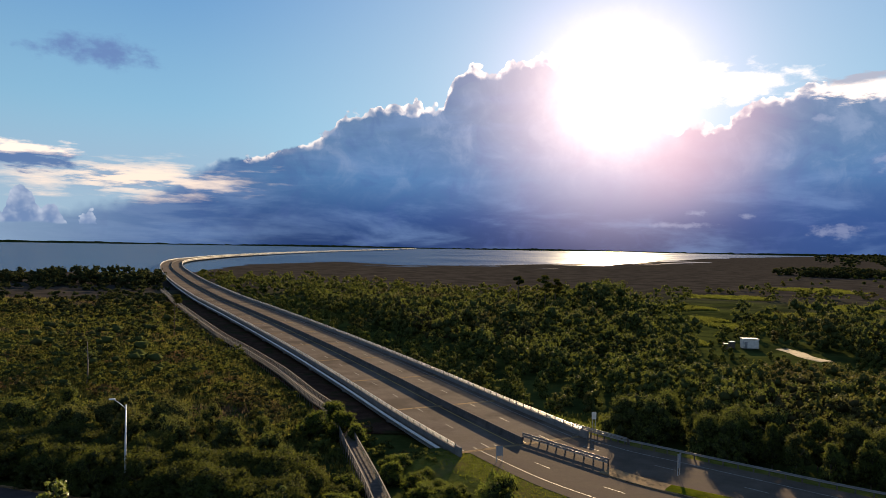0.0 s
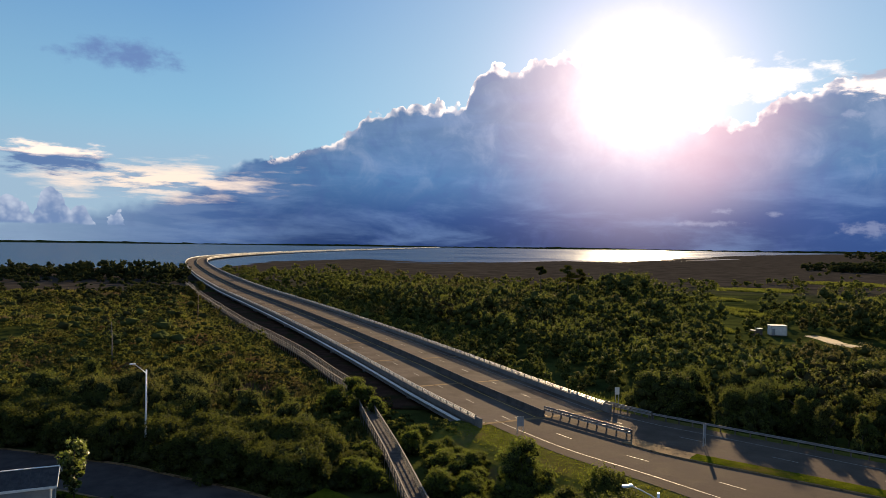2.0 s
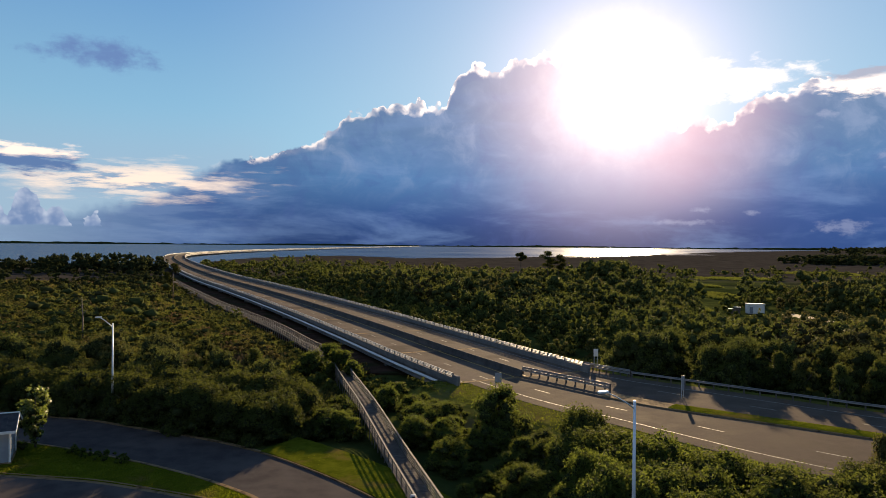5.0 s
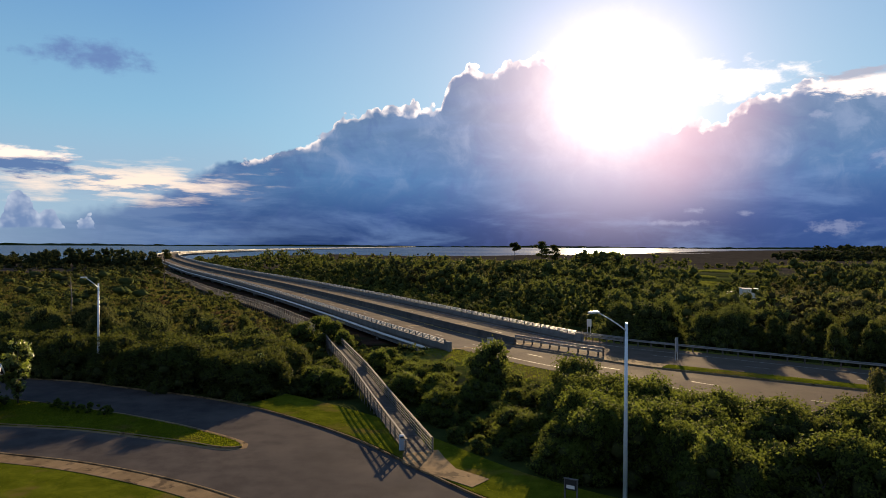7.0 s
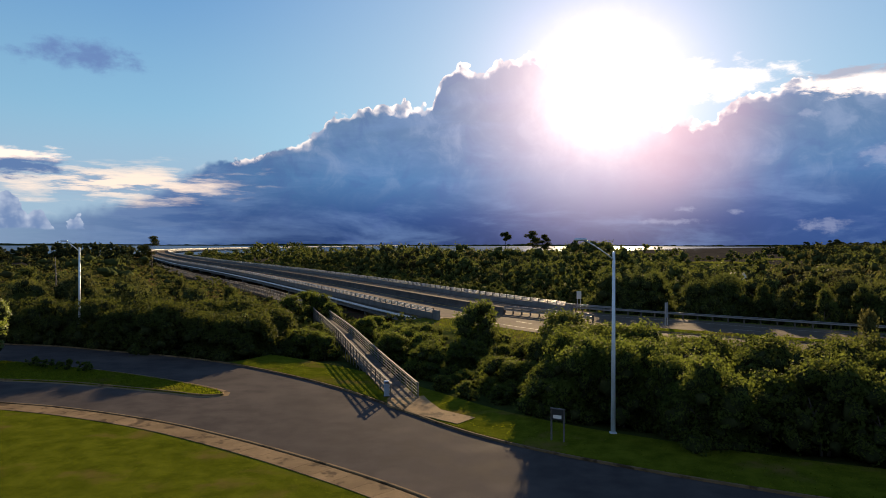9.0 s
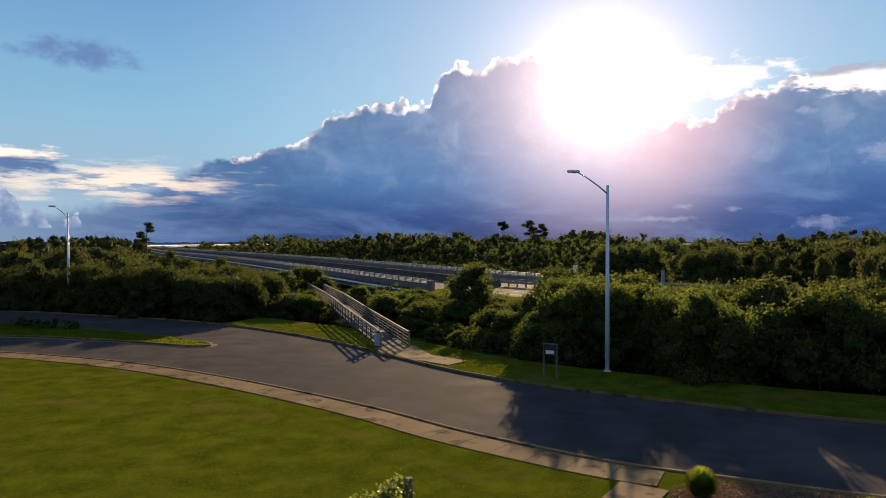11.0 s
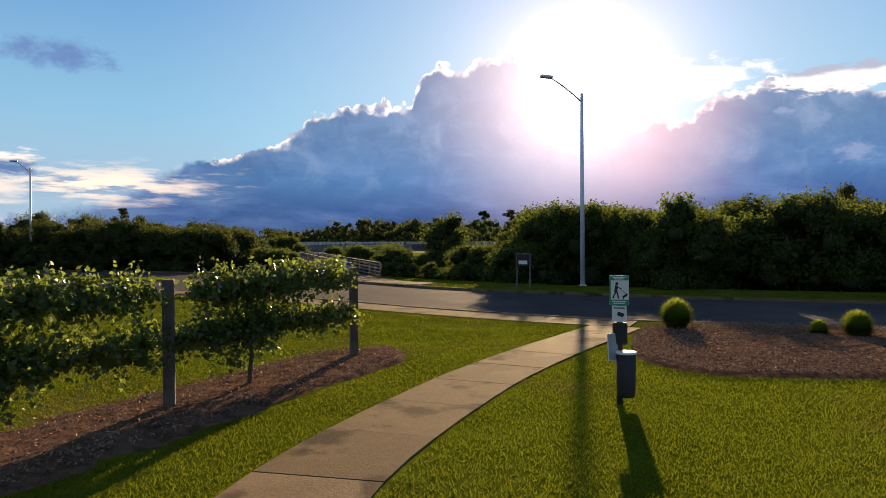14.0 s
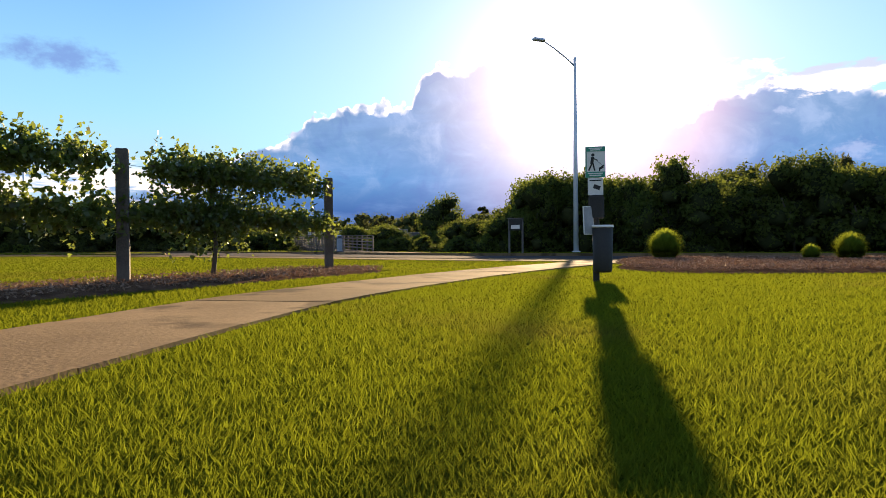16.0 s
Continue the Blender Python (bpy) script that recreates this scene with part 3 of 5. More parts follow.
BED = [(4.95, 22.35), (6.8, 23.15), (9.0, 22.5), (11.4, 21.75), (14, 20.9), (18, 19.8), (18.5, 17.5), (15, 15.6), (11, 14.9), (7.5, 14.85), (5.7, 14.95), (4.45, 15.2), (3.75, 16.1),
       (3.5, 17.2), (3.75, 18.8), (4.25, 20.5)]
BRIDGE_W = 22.6
main_left, main_right = even(ROAD_NEAR, 60), even(ROAD_FAR, 60)
bridge_left = along(BRIDGE_LEFT, 3.0)


def deck_z(i, step=3.0):
    s = i * step
    return 1.3 + 0.6 * min(s / 150.0, 1.0)


bridge_left = [Vector((p.x, p.y, deck_z(i))) for i, p in enumerate(bridge_left)]
bridge_mid = beside(bridge_left, BRIDGE_W / 2)
bridge_right = beside(bridge_left, BRIDGE_W)
LOT = [(-90, -60)] + [(-90, 84)] + [(p[0] + 2.5, p[1] + 5.0) if p[0] > -22 else (p[0] + 0.5, p[1] + 1.0) for p in FAR_EDGE[1:]] + [(75, 24), (75, -60)]
ROADBED = [(p.x, p.y) for p in main_left] + [(p.x, p.y) for p in main_right[::-1]]


def ground_height(x, y):
    x, y = np.asarray(x, float), np.asarray(y, float)
    z = -1.0 + 0.25 * np.sin(x * 0.031 + 1.3) * np.sin(y * 0.027) + 0.12 * np.sin(x * 0.17) * np.sin(y * 0.21 + 2)
    d = distance(x, y, SHORE[:-2])
    land = inside(x, y, SHORE)
    z = np.where(land, -1.5 + (z + 1.5) * np.clip(d / 60, 0.25, 1), -2.2 - np.clip(d / 40, 0, 1.5))
    for px, py, rx, ry in PONDS:
        r = np.hypot((x - px) / rx, (y - py) / ry)
        z = np.where(r < 1.3, np.minimum(z, -2.2 + 1.2 * np.clip((r - 0.8) / 0.5, 0, 1)), z)
    lot = inside(x, y, LOT)
    away = distance(x, y, LOT + LOT[:1])
    up = np.where(lot, 1.0, np.clip(1 - away / 7.0, 0, 1))
    z = z + (-0.12 - z) * up * up * (3 - 2 * up)
    road = inside(x, y, ROADBED)
    away = distance(x, y, ROADBED + ROADBED[:1])
    up = np.where(road, 1.0, np.clip(1 - (away - 2.0) / 7.0, 0, 1))
    return z + (1.12 - z) * up * up * (3 - 2 * up)


def make_ground():
    gx = np.unique(np.r_[np.arange(-5000, -600, 220), np.arange(-600, -100, 14), np.arange(-100, 90, 1.5), np.arange(90, 720, 14), np.arange(720, 5001, 160)])
    gy = np.unique(np.r_[np.arange(-400, -60, 40), np.arange(-60, 135, 1.5), np.arange(135, 1500, 11), np.arange(1500, 5001, 110)])
    xx, yy = np.meshgrid(gx, gy)
    zz = ground_height(xx.ravel(), yy.ravel())
    verts = np.c_[xx.ravel(), yy.ravel(), zz]
    nx, ny = len(gx), len(gy)
    i = (np.arange(ny - 1)[:, None] * nx + np.arange(nx - 1)[None]).ravel()
    me = quick_mesh("ground", verts, np.c_[i, i + 1, i + 1 + nx, i + nx], MARSH)
    me.shade_smooth()
    tagged(new("ground", me), "marsh and scrub ground with brown reeds and green patches", "ground", kind="structure")


make_ground()
bm = bmesh.new()
bm.faces.new([bm.verts.new(v) for v in ((-5000, 200, -1.75), (5000, 200, -1.75), (5000, 5000, -1.75), (-5000, 5000, -1.75))])
bmesh.ops.subdivide_edges(bm, edges=bm.edges[:], cuts=8, use_grid_fill=True)
tagged(part("water", bm, WATER), "wide calm blue sound water reflecting the low sun", "water", kind="structure")


def far_shore():
    """A low wooded bank across the water."""
    rng = np.random.default_rng(5)
    xs = np.arange(-4600, 4600, 14.0)
    ys = np.sqrt(np.maximum(4820.0**2 - xs**2, 100)) - 60 + 40 * np.sin(xs * 0.002)
    keep = ys > 900
    xs, ys = xs[keep], ys[keep]
    h = 7 + 3 * np.sin(xs * 0.004) + rng.uniform(-1.5, 2.5, len(xs))
    h = np.where(rng.random(len(xs)) < 0.06, h + 3, h)
    verts = np.r_[np.c_[xs, ys, np.full(len(xs), -2.5)], np.c_[xs, ys + 6, h], np.c_[xs, ys + 80, h - 2]]
    n = len(xs)
    i = np.arange(n - 1)
    quads = np.r_[np.c_[i, i + 1, i + 1 + n, i + n], np.c_[i + n, i + 1 + n, i + 1 + 2 * n, i + 2 * n]]
    tagged(new("backdrop", quick_mesh("backdrop", verts, quads, PINE)), "dark low wooded shore across the water", "far shore", kind="structure")


far_shore()

# ---------------------------------------------------------------- lot road, kerbs, pavements, lawns
tagged(part("lot_road", ribbon(NEAR_EDGE, FAR_EDGE, 0.0, 150), ASPHALT), "worn grey asphalt drive curving past the lawn", "road", kind="structure")
KERB = [(0.0, -0.2), (0.0, 0.10), (-0.03, 0.13), (-0.16, 0.13), (-0.16, -0.2)]
GUTTER = [(0.0, -0.1), (0.0, 0.006), (0.45, 0.008), (0.45, -0.1)]


def kerb_run(name, line, mirror=False):
    sgn = -1 if mirror else 1
    ob = tagged(part(name, swept(line, [(sgn * r, u) for r, u in KERB]), CONCRETE), "pale weathered concrete kerb along the drive", "kerb", kind="structure")
    part("gutter", swept(line, [(sgn * r, u) for r, u in GUTTER]), CONCRETE, ob)
    return ob


near_line, far_line = along(NEAR_EDGE, 1.2), along(FAR_EDGE, 1.2)
kerb_run("kerb_near", near_line)
kerb_run("kerb_far", far_line, True)
island_line = along(ISLAND + ISLAND[:1], 0.8)
kerb_run("kerb_island", island_line, False)
tagged(part("island_lawn", slab([(p.x, p.y) for p in along(ISLAND, 1.5)], 0.09, 0.3), LAWN), "mown green grass traffic island", "lawn", kind="structure")
# the near line runs from the far side of the lawn; the lawn lies on its right
right_side = beside(near_line, 0.17)
lawn_poly = [(-80, -50)] + [(p.x, p.y) for p in right_side] + [(60, -50)]
tagged(part("lawn", slab(lawn_poly, 0.09, 0.4), LAWN), "mown green lawn with straw-coloured dry patches", "lawn", kind="structure")
verge_in = [p for p in beside(far_line, -0.17) if p.x > -26]
verge_out = [p + Vector((2.2, 5.2, 0)) for p in verge_in]
tagged(part("verge", ribbon([(p.x, p.y) for p in verge_in], [(p.x, p.y) for p in verge_out], 0.09, 120, 0.4), LAWN), "narrow mown grass verge before the hedge", "lawn", kind="structure")


def pave(name, label, line, width, step):
    """A pavement of separate slabs along a line."""
    root = thing(name, label, "pavement", kind="structure")
    base = part("bed", swept(line, [(-width / 2, -0.1), (-width / 2, 0.094), (width / 2, 0.094), (width / 2, -0.1)]), DARK_CONCRETE, root, "dark dirt-filled joint bed")
    fine = along([(p.x, p.y) for p in line], 0.1)
    count = max(1, round((len(fine) - 1) * 0.1 / step))
    cuts = [round(k * (len(fine) - 1) / count) for k in range(count + 1)]
    hd = headings(fine)
    for i, end in zip(cuts, cuts[1:]):
        bm = bmesh.new()
        rows = []
        for j, k in enumerate((i, (i + end) // 2, end)):
            d = hd[k]
            s = Vector((d.y, -d.x, 0))
            p = fine[k] + d * (0.008 if j == 0 else -0.008 if j == 2 else 0)
            rows.append([p - s * width / 2, p + s * width / 2])
        c = rows[1][0].lerp(rows[1][1], 0.5)
        z0 = 0.118 + 0.006 * math.sin(i * 1.7)
        low, top = [], []
        for a, b in rows:
            low.append((bm.verts.new((a.x - c.x, a.y - c.y, 0.07 - z0)), bm.verts.new((b.x - c.x, b.y - c.y, 0.07 - z0))))
            top.append((bm.verts.new((a.x - c.x, a.y - c.y, 0)), bm.verts.new((b.x - c.x, b.y - c.y, 0))))
        for j in (0, 1):
            bm.faces.new((top[j][0], top[j][1], top[j + 1][1], top[j + 1][0]))
            bm.faces.new((low[j][0], top[j][0], top[j + 1][0], low[j + 1][0]))
            bm.faces.new((low[j][1], low[j + 1][1], top[j + 1][1], top[j][1]))
        bm.faces.new((low[0][0], low[0][1], top[0][1], top[0][0]))
        bm.faces.new((low[2][0], top[2][0], top[2][1], low[2][1]))
        ob = part("paving_slab", bm, CONCRETE, root)
        ob.location = (c.x, c.y, z0)
    return root


# ---------------------------------------------------------------- main road beyond the hedge
tagged(part("road", ribbon(ROAD_NEAR, ROAD_FAR, 1.3, 120, 0.4), ROADTOP), "sunlit grey asphalt highway with white lane lines", "road", kind="structure")
ml, mr = even(ROAD_NEAR, 160), even(ROAD_FAR, 160)


def lane(f, lift=0.0):
    return [Vector((a.x + (b.x - a.x) * f, a.y + (b.y - a.y) * f, 1.3 + lift)) for a, b in zip(ml, mr)]


def stripe(root, line, wide, mat, dash=None, label=""):
    if not dash:
        return part("lane_line", swept(line, [(-wide / 2, -0.01), (-wide / 2, 0.006), (wide / 2, 0.006), (wide / 2, -0.01)]), mat, root, label)
    pts = along([(p.x, p.y, p.z) for p in line], 1.0)
    on, period = dash
    for i in range(0, min(len(pts) - on - 1, 26 * period), period):
        part("lane_dash", swept(pts[i:i + on + 1], [(-wide / 2, -0.01), (-wide / 2, 0.006), (wide / 2, 0.006), (wide / 2, -0.01)]), mat, root, label)


marks = thing("road_markings", "white and yellow painted lane lines on asphalt", "road marking", kind="structure")
stripe(marks, lane(0.09), 0.14, LINE)
stripe(marks, lane(0.25), 0.14, LINE, (3, 12))
stripe(marks, lane(0.75), 0.14, LINE, (3, 12))
stripe(marks, lane(0.90), 0.14, LINE)
# raised median: paved nose and grass
mid = [Vector((11.9, 89.6, 1.3)), Vector((15.2, 86.2, 1.3)), Vector((19, 83.4, 1.3)), Vector((27, 78.6, 1.3)), Vector((36.5, 72.9, 1.3)), Vector((60, 58.5, 1.3)), Vector((110, 36, 1.3))]
mid = along([tuple(p) for p in mid], 1.5)
med = tagged(part("median", swept(mid, [(-1.5, -0.1), (-1.5, 0.12), (-1.4, 0.15), (1.4, 0.15), (1.5, 0.12), (1.5, -0.1)]), CONCRETE), "kerbed concrete traffic median with mown grass", "median", kind="structure")
part("grass_strip", swept(mid[6:], [(-1.3, 0.1), (-1.3, 0.17), (-0.5, 0.23), (0.5, 0.23), (1.3, 0.17), (1.3, 0.1)]), LAWN, med, "mown green grass strip")
# grass bank below the road's near edge
bank_line = even(ROAD_NEAR, 80)
bank = bmesh.new()
sweep(bank, [Vector((p.x, p.y, 1.25)) for p in bank_line], [(0.0, 0.0), (5.0, -0.15), (8.0, -0.75), (12.0, -1.9)], closed=False)
tagged(part("road_bank", bank, VERGE), "rough green grass bank below the highway", "grass bank", kind="structure")
sh = bmesh.new()
sweep(sh, [Vector((p.x, p.y, 1.26)) for p in even(ROAD_FAR, 80)], [(0.0, 0.0), (-2.0, -0.05), (-5, -0.8), (-8, -1.8)], closed=False)
tagged(part("road_bank", sh, VERGE), "rough green grass bank behind the guardrail", "grass bank", kind="structure")


def guardrail(name, label, line, height=0.75, every=2.0, beams=1):
    root = thing(name, label, "guardrail")
    for b in range(beams):
        z = height - b * 0.38
        prof = [(0.0, z - 0.16), (0.07, z - 0.11), (0.02, z - 0.03), (0.02, z + 0.03), (0.07, z + 0.11), (0.0, z + 0.16), (-0.02, z + 0.16), (-0.02, z - 0.16)]
        part("beam", swept(line, prof), RAILSTEEL, root)
    pts = along([tuple(p) for p in line], every)
    shape = mesh_of("guardrail_post", boxed((0.16, 0.2, height + 0.55), (0, 0, (height + 0.1) / 2 - 0.22), bevel=0.01), POSTWOOD)
    for p, d in zip(pts[:70], headings(pts)[:70]):
        ob = new("post", shape)
        ob.parent = root
        ob.matrix_basis = pose(p.x - d.y * 0.12, p.y + d.x * 0.12, p.z, 0, 0, math.degrees(math.atan2(d.y, d.x)))
    return root


guardrail("guardrail", "long steel guardrail on posts behind the highway", [Vector((p.x, p.y, 1.3)) for p in along(ROAD_FAR[1:], 2.0)])
guardrail("approach_rail", "double steel guardrail joining the bridge parapet", [Vector((p.x, p.y, 1.3)) for p in along([(6.0, 114.2), (11.5, 108.2), (17.0, 102.5)], 1.5)], 0.95, 1.3, 2)
guardrail("median_rail", "double steel median guardrail on dark posts", [Vector((p.x, p.y, 1.3)) for p in along([(1.2, 103.2), (6.6, 97.6), (12.4, 91.6)], 1.5)], 0.95, 1.7, 2)


# ---------------------------------------------------------------- bridge
def make_bridge():
    root = thing("bridge", "long curving concrete highway bridge with metal-railed parapets", "bridge")
    n_near = 100
    W = BRIDGE_W
    part("deck", swept(bridge_left, [(-0.25, -0.25), (-0.25, 0.0), (W + 0.25, 0.0), (W + 0.25, -0.25)]), DECK, root, "pale grey concrete bridge deck")
    for off in (-0.05, 5.7, 11.3, 16.9, 22.65):
        part("girder", swept(bridge_left[:1] + bridge_left[4::5] + bridge_left[-1:], [(off - 0.35, -1.35), (off - 0.35, -1.1), (off - 0.1, -1.0), (off - 0.1, -0.25), (off + 0.1, -0.25), (off + 0.1, -1.0), (off + 0.35, -1.1), (off + 0.35, -1.35)]), PARAPET, root)
    for off, s in ((0.0, 1), (W, -1)):
        prof = [(off - s * 0.25, -0.4), (off - s * 0.25, 0.78), (off - s * 0.2, 0.82), (off + s * 0.05, 0.82), (off + s * 0.1, 0.78), (off + s * 0.16, 0.0)]
        par = part("parapet", swept(bridge_left, prof), PARAPET, root, "pale concrete parapet")
        # ledge made white so its colour carries sky light caught along the edge
        edge = [(off - s * 0.25, -0.62), (off - s * 0.62, -0.60), (off - s * 0.62, -0.50), (off - s * 0.25, -0.36)]
        part("edge_ledge", swept(bridge_left, edge), WHITE, par, "white ledge below the parapet, coloured for a sky-lit edge")
        for u in (0.98, 1.17, 1.36):
            part("rail", swept(bridge_left, [(off - s * 0.15, u - 0.055), (off - s * 0.15, u + 0.055), (off - s * 0.03, u + 0.055), (off - s * 0.03, u - 0.055)]), GALV, par, "galvanised metal rail")
        # posts coloured dark for their backlit side
        stub = mesh_of("rail_post", boxed((0.18, 0.16, 0.64), (0, 0, 0.32), bevel=0.01), DARK_CONCRETE)
        line = along([tuple(p) for p in beside(bridge_left, off - s * 0.08)[:n_near]], 2.4)
        for p, d in list(zip(line, headings(line)))[:118]:
            ob = new("rail_post", stub)
            ob.parent = par
            ob.matrix_basis = pose(p.x, p.y, p.z + 0.78, 0, 0, math.degrees(math.atan2(d.y, d.x)))
        e, d = beside(bridge_left, off)[0], headings(bridge_left)[0]
        yaw = math.degrees(math.atan2(d.y, d.x))
        part("end_block", boxed((1.7, 0.42, 1.35), (e.x - d.x * 0.7, e.y - d.y * 0.7, 1.3 + 0.55), yaw, 0.06), PARAPET, root, "stepped concrete end block")
    jersey = [(-0.3, 0.0), (-0.3, 0.08), (-0.17, 0.3), (-0.09, 1.07), (0.09, 1.07), (0.17, 0.3), (0.3, 0.08), (0.3, 0.0)]
    # barrier darker than the parapets: its shade lies in the colour
    part("median_barrier", swept(bridge_mid, jersey), DARK_CONCRETE, root, "low concrete median barrier")
    for off in (1.6, 10.3, 12.3, 21.0):
        part("lane_line", swept(beside(bridge_left, off)[:250], [(-0.07, -0.01), (-0.07, 0.006), (0.07, 0.006), (0.07, -0.01)]), LINE if off in (1.6, 21.0) else YELLOW, root)
    for off in (5.9, 16.6):
        pts = along([tuple(p) for p in beside(bridge_left, off)[:130]], 1.0)
        for i in range(0, len(pts) - 4, 12):
            part("lane_dash", swept(pts[i:i + 4], [(-0.07, -0.01), (-0.07, 0.006), (0.07, 0.006), (0.07, -0.01)]), LINE, root)
    hd = headings(bridge_left)
    for i in range(0, len(bridge_left) - 1, 9):
        p, d = bridge_left[i], hd[i]
        s = Vector((d.y, -d.x, 0))
        yaw = math.degrees(math.atan2(s.y, s.x))
        c = p + s * W / 2
        if i < 320:
            part("deck_joint", boxed((W - 0.7, 0.9, 0.02), (c.x, c.y, p.z), yaw), CONCRETE, root, "pale cross joint")
        if i < 500:
            pier = part("pier", boxed((W - 0.4, 1.1, 0.9), (c.x, c.y, p.z - 1.8), yaw, 0.05), PARAPET, root, "concrete pier cap")
            for k in (-10.2, -5.1, 0, 5.1, 10.2):
                q = c + s * k
                part("column", tubed([(q.x, q.y, -4.2), (q.x, q.y, p.z - 2.2)], 0.42, 8), PARAPET, pier)


make_bridge()
tagged(part("ground_strip", ribbon([(-33.5, 110), (-40, 131), (-55, 155.5), (-74.5, 186.5), (-94, 219), (-137, 287), (-182, 357)],
       [(-10, 112), (-27, 140), (-52, 183), (-70, 212), (-100, 259), (-124, 297), (-153, 344)], -0.62, 60), DIRT), "bare reddish-brown dirt under and beside the bridge", "ground", kind="structure")


# ---------------------------------------------------------------- boardwalk
def make_boardwalk():
    root = thing("boardwalk", "weathered grey timber boardwalk with slatted railings", "boardwalk")
    line = [Vector((p.x, p.y, 0.12 + min(i * 0.02, 0.35))) for i, p in enumerate(along(BOARD, 2.0))]
    W = 1.95
    part("substructure", swept(line, [(-W / 2, -0.3), (-W / 2, -0.05), (W / 2, -0.05), (W / 2, -0.3)]), POSTWOOD, root, "dark timber bearers")
    fine = along([tuple(p) for p in line], 0.15)
    hd = headings(fine)
    plank = mesh_of("plank", boxed((W + 0.1, 0.135, 0.045), bevel=0.006), DECKWOOD)
    for p, d in list(zip(fine, hd))[:290]:
        ob = new("plank", plank)
        ob.parent = root
        ob.matrix_basis = pose(p.x, p.y, p.z - 0.02, 0, 0, math.degrees(math.atan2(d.y, d.x)) - 90)
    part("far_planking", swept([p for p in fine[290::14]], [(-W / 2 - 0.05, -0.04), (-W / 2 - 0.05, 0.0), (W / 2 + 0.05, 0.0), (W / 2 + 0.05, -0.04)]), DECKWOOD, root, kind="stuff")
    for side in (-1, 1):
        rail = part("top_rail", swept(beside(line, side * W / 2), [(-0.08, 1.10), (-0.08, 1.145), (0.08, 1.145), (0.08, 1.10)]), WOOD, root, "flat timber top rail")
        for u in (0.17, 0.41, 0.65, 0.89):
            part("rail_board", swept(beside(line, side * W / 2), [(-0.02, u), (-0.02, u + 0.085), (0.02, u + 0.085), (0.02, u)]), WOOD, root)
        post = mesh_of("rail_post", boxed((0.1, 0.1, 2.4), (0, 0, -0.1), bevel=0.008), WOOD)
        for p in beside(line, side * (W / 2 + 0.07))[:150]:
            ob = new("rail_post", post)
            ob.parent = root
            ob.location = (p.x, p.y, p.z)


make_boardwalk()
PAD = [(-8.3, 48.4), (-6.3, 46.2), (-3.1, 43.6), (-2.0, 45.3), (-4.4, 47.3), (-5.3, 49.5), (-6.0, 51.6), (-8.6, 50.6)]
pad = slab(PAD, 0.125, 0.3)
tagged(part("pavement_ramp", pad, CONCRETE), "pale concrete apron where the boardwalk meets the drive", "pavement", kind="structure")


# ---------------------------------------------------------------- vegetation
CORE_V = np.array([(1, 0, 0), (-1, 0, 0), (0, 1, 0), (0, -1, 0), (0, 0, 1), (0, 0, -1)], float)
CORE_F = np.array([(0, 2, 4), (2, 1, 4), (1, 3, 4), (3, 0, 4), (2, 0, 5), (1, 2, 5), (3, 1, 5), (0, 3, 5)])


def crown_points(rng, rx, ry, h0, h1, lumps, n, shape="bush", shoot=0.42, core=0.92, order=0.55):
    """Points and outward ways on a crown of uneven lumps."""
    cs, rs = [], []
    for _ in range(lumps):
        a, f = rng.uniform(0, 2 * math.pi), rng.uniform(0, 1)
        r = math.sqrt(rng.uniform(0, 1)) * (0.80 if shape == "bush" else 0.72)
        if shape == "tree":
            wide = math.sin(math.pi * min(1.0, 0.16 + 0.8 * f)) ** 0.7
        elif shape == "oval":
            wide = math.sin(math.pi * (0.10 + 0.82 * f)) ** 0.8
        else:
            wide = math.sqrt(max(0.05, 1 - (0.95 * f) ** 2))
        cs.append((rx * r * wide * math.cos(a), ry * r * wide * math.sin(a), h0 + (h1 - h0) * f * 0.9))
        rs.append(rng.uniform(0.17, 0.40) * min(rx, h1 - h0))
    cs, rs = np.array(cs), np.array(rs)
    k = 7
    m = n // k
    pick = rng.choice(len(cs), m, p=rs**2 / (rs**2).sum())
    u = rng.normal(size=(m, 3))
    u[:, 2] = np.where(u[:, 2] < -0.5, -u[:, 2], u[:, 2])
    u /= np.linalg.norm(u, axis=1)[:, None]
    r = rs[pick][:, None]
    p = cs[pick] + u * r * np.array([1, 1, 0.8]) * rng.uniform(0.62, 1.02, (m, 1))
    # each sprig is a shoot that turns upward, with its leaves along it
    way = u * 0.8 + (0, 0, 0.55) + rng.normal(size=(m, 3)) * 0.3
    way /= np.linalg.norm(way, axis=1)[:, None]
    length = shoot * r * rng.uniform(0.4, 1.4, (m, 1))
    p = (p[:, None] + way[:, None] * length[:, None] * rng.uniform(0, 1, (m, k, 1)) + rng.normal(size=(m, k, 3)) * 0.11 * r[:, None]).reshape(-1, 3)
    u = (way[:, None] * 0.45 * (1 - order) + u[:, None] * 1.1 * order + rng.normal(size=(m, k, 3)) * (0.6 - 0.36 * order)).reshape(-1, 3)
    u /= np.linalg.norm(u, axis=1)[:, None]
    p[:, 2] = np.maximum(p[:, 2], 0.02)
    # solid cores fill the lumps and darken the gaps between leaves
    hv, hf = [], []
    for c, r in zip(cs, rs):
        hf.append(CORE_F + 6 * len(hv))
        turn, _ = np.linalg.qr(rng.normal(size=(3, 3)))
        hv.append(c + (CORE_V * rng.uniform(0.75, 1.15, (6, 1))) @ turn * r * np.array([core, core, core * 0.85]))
    return p, u, np.concatenate(hv), np.concatenate(hf)


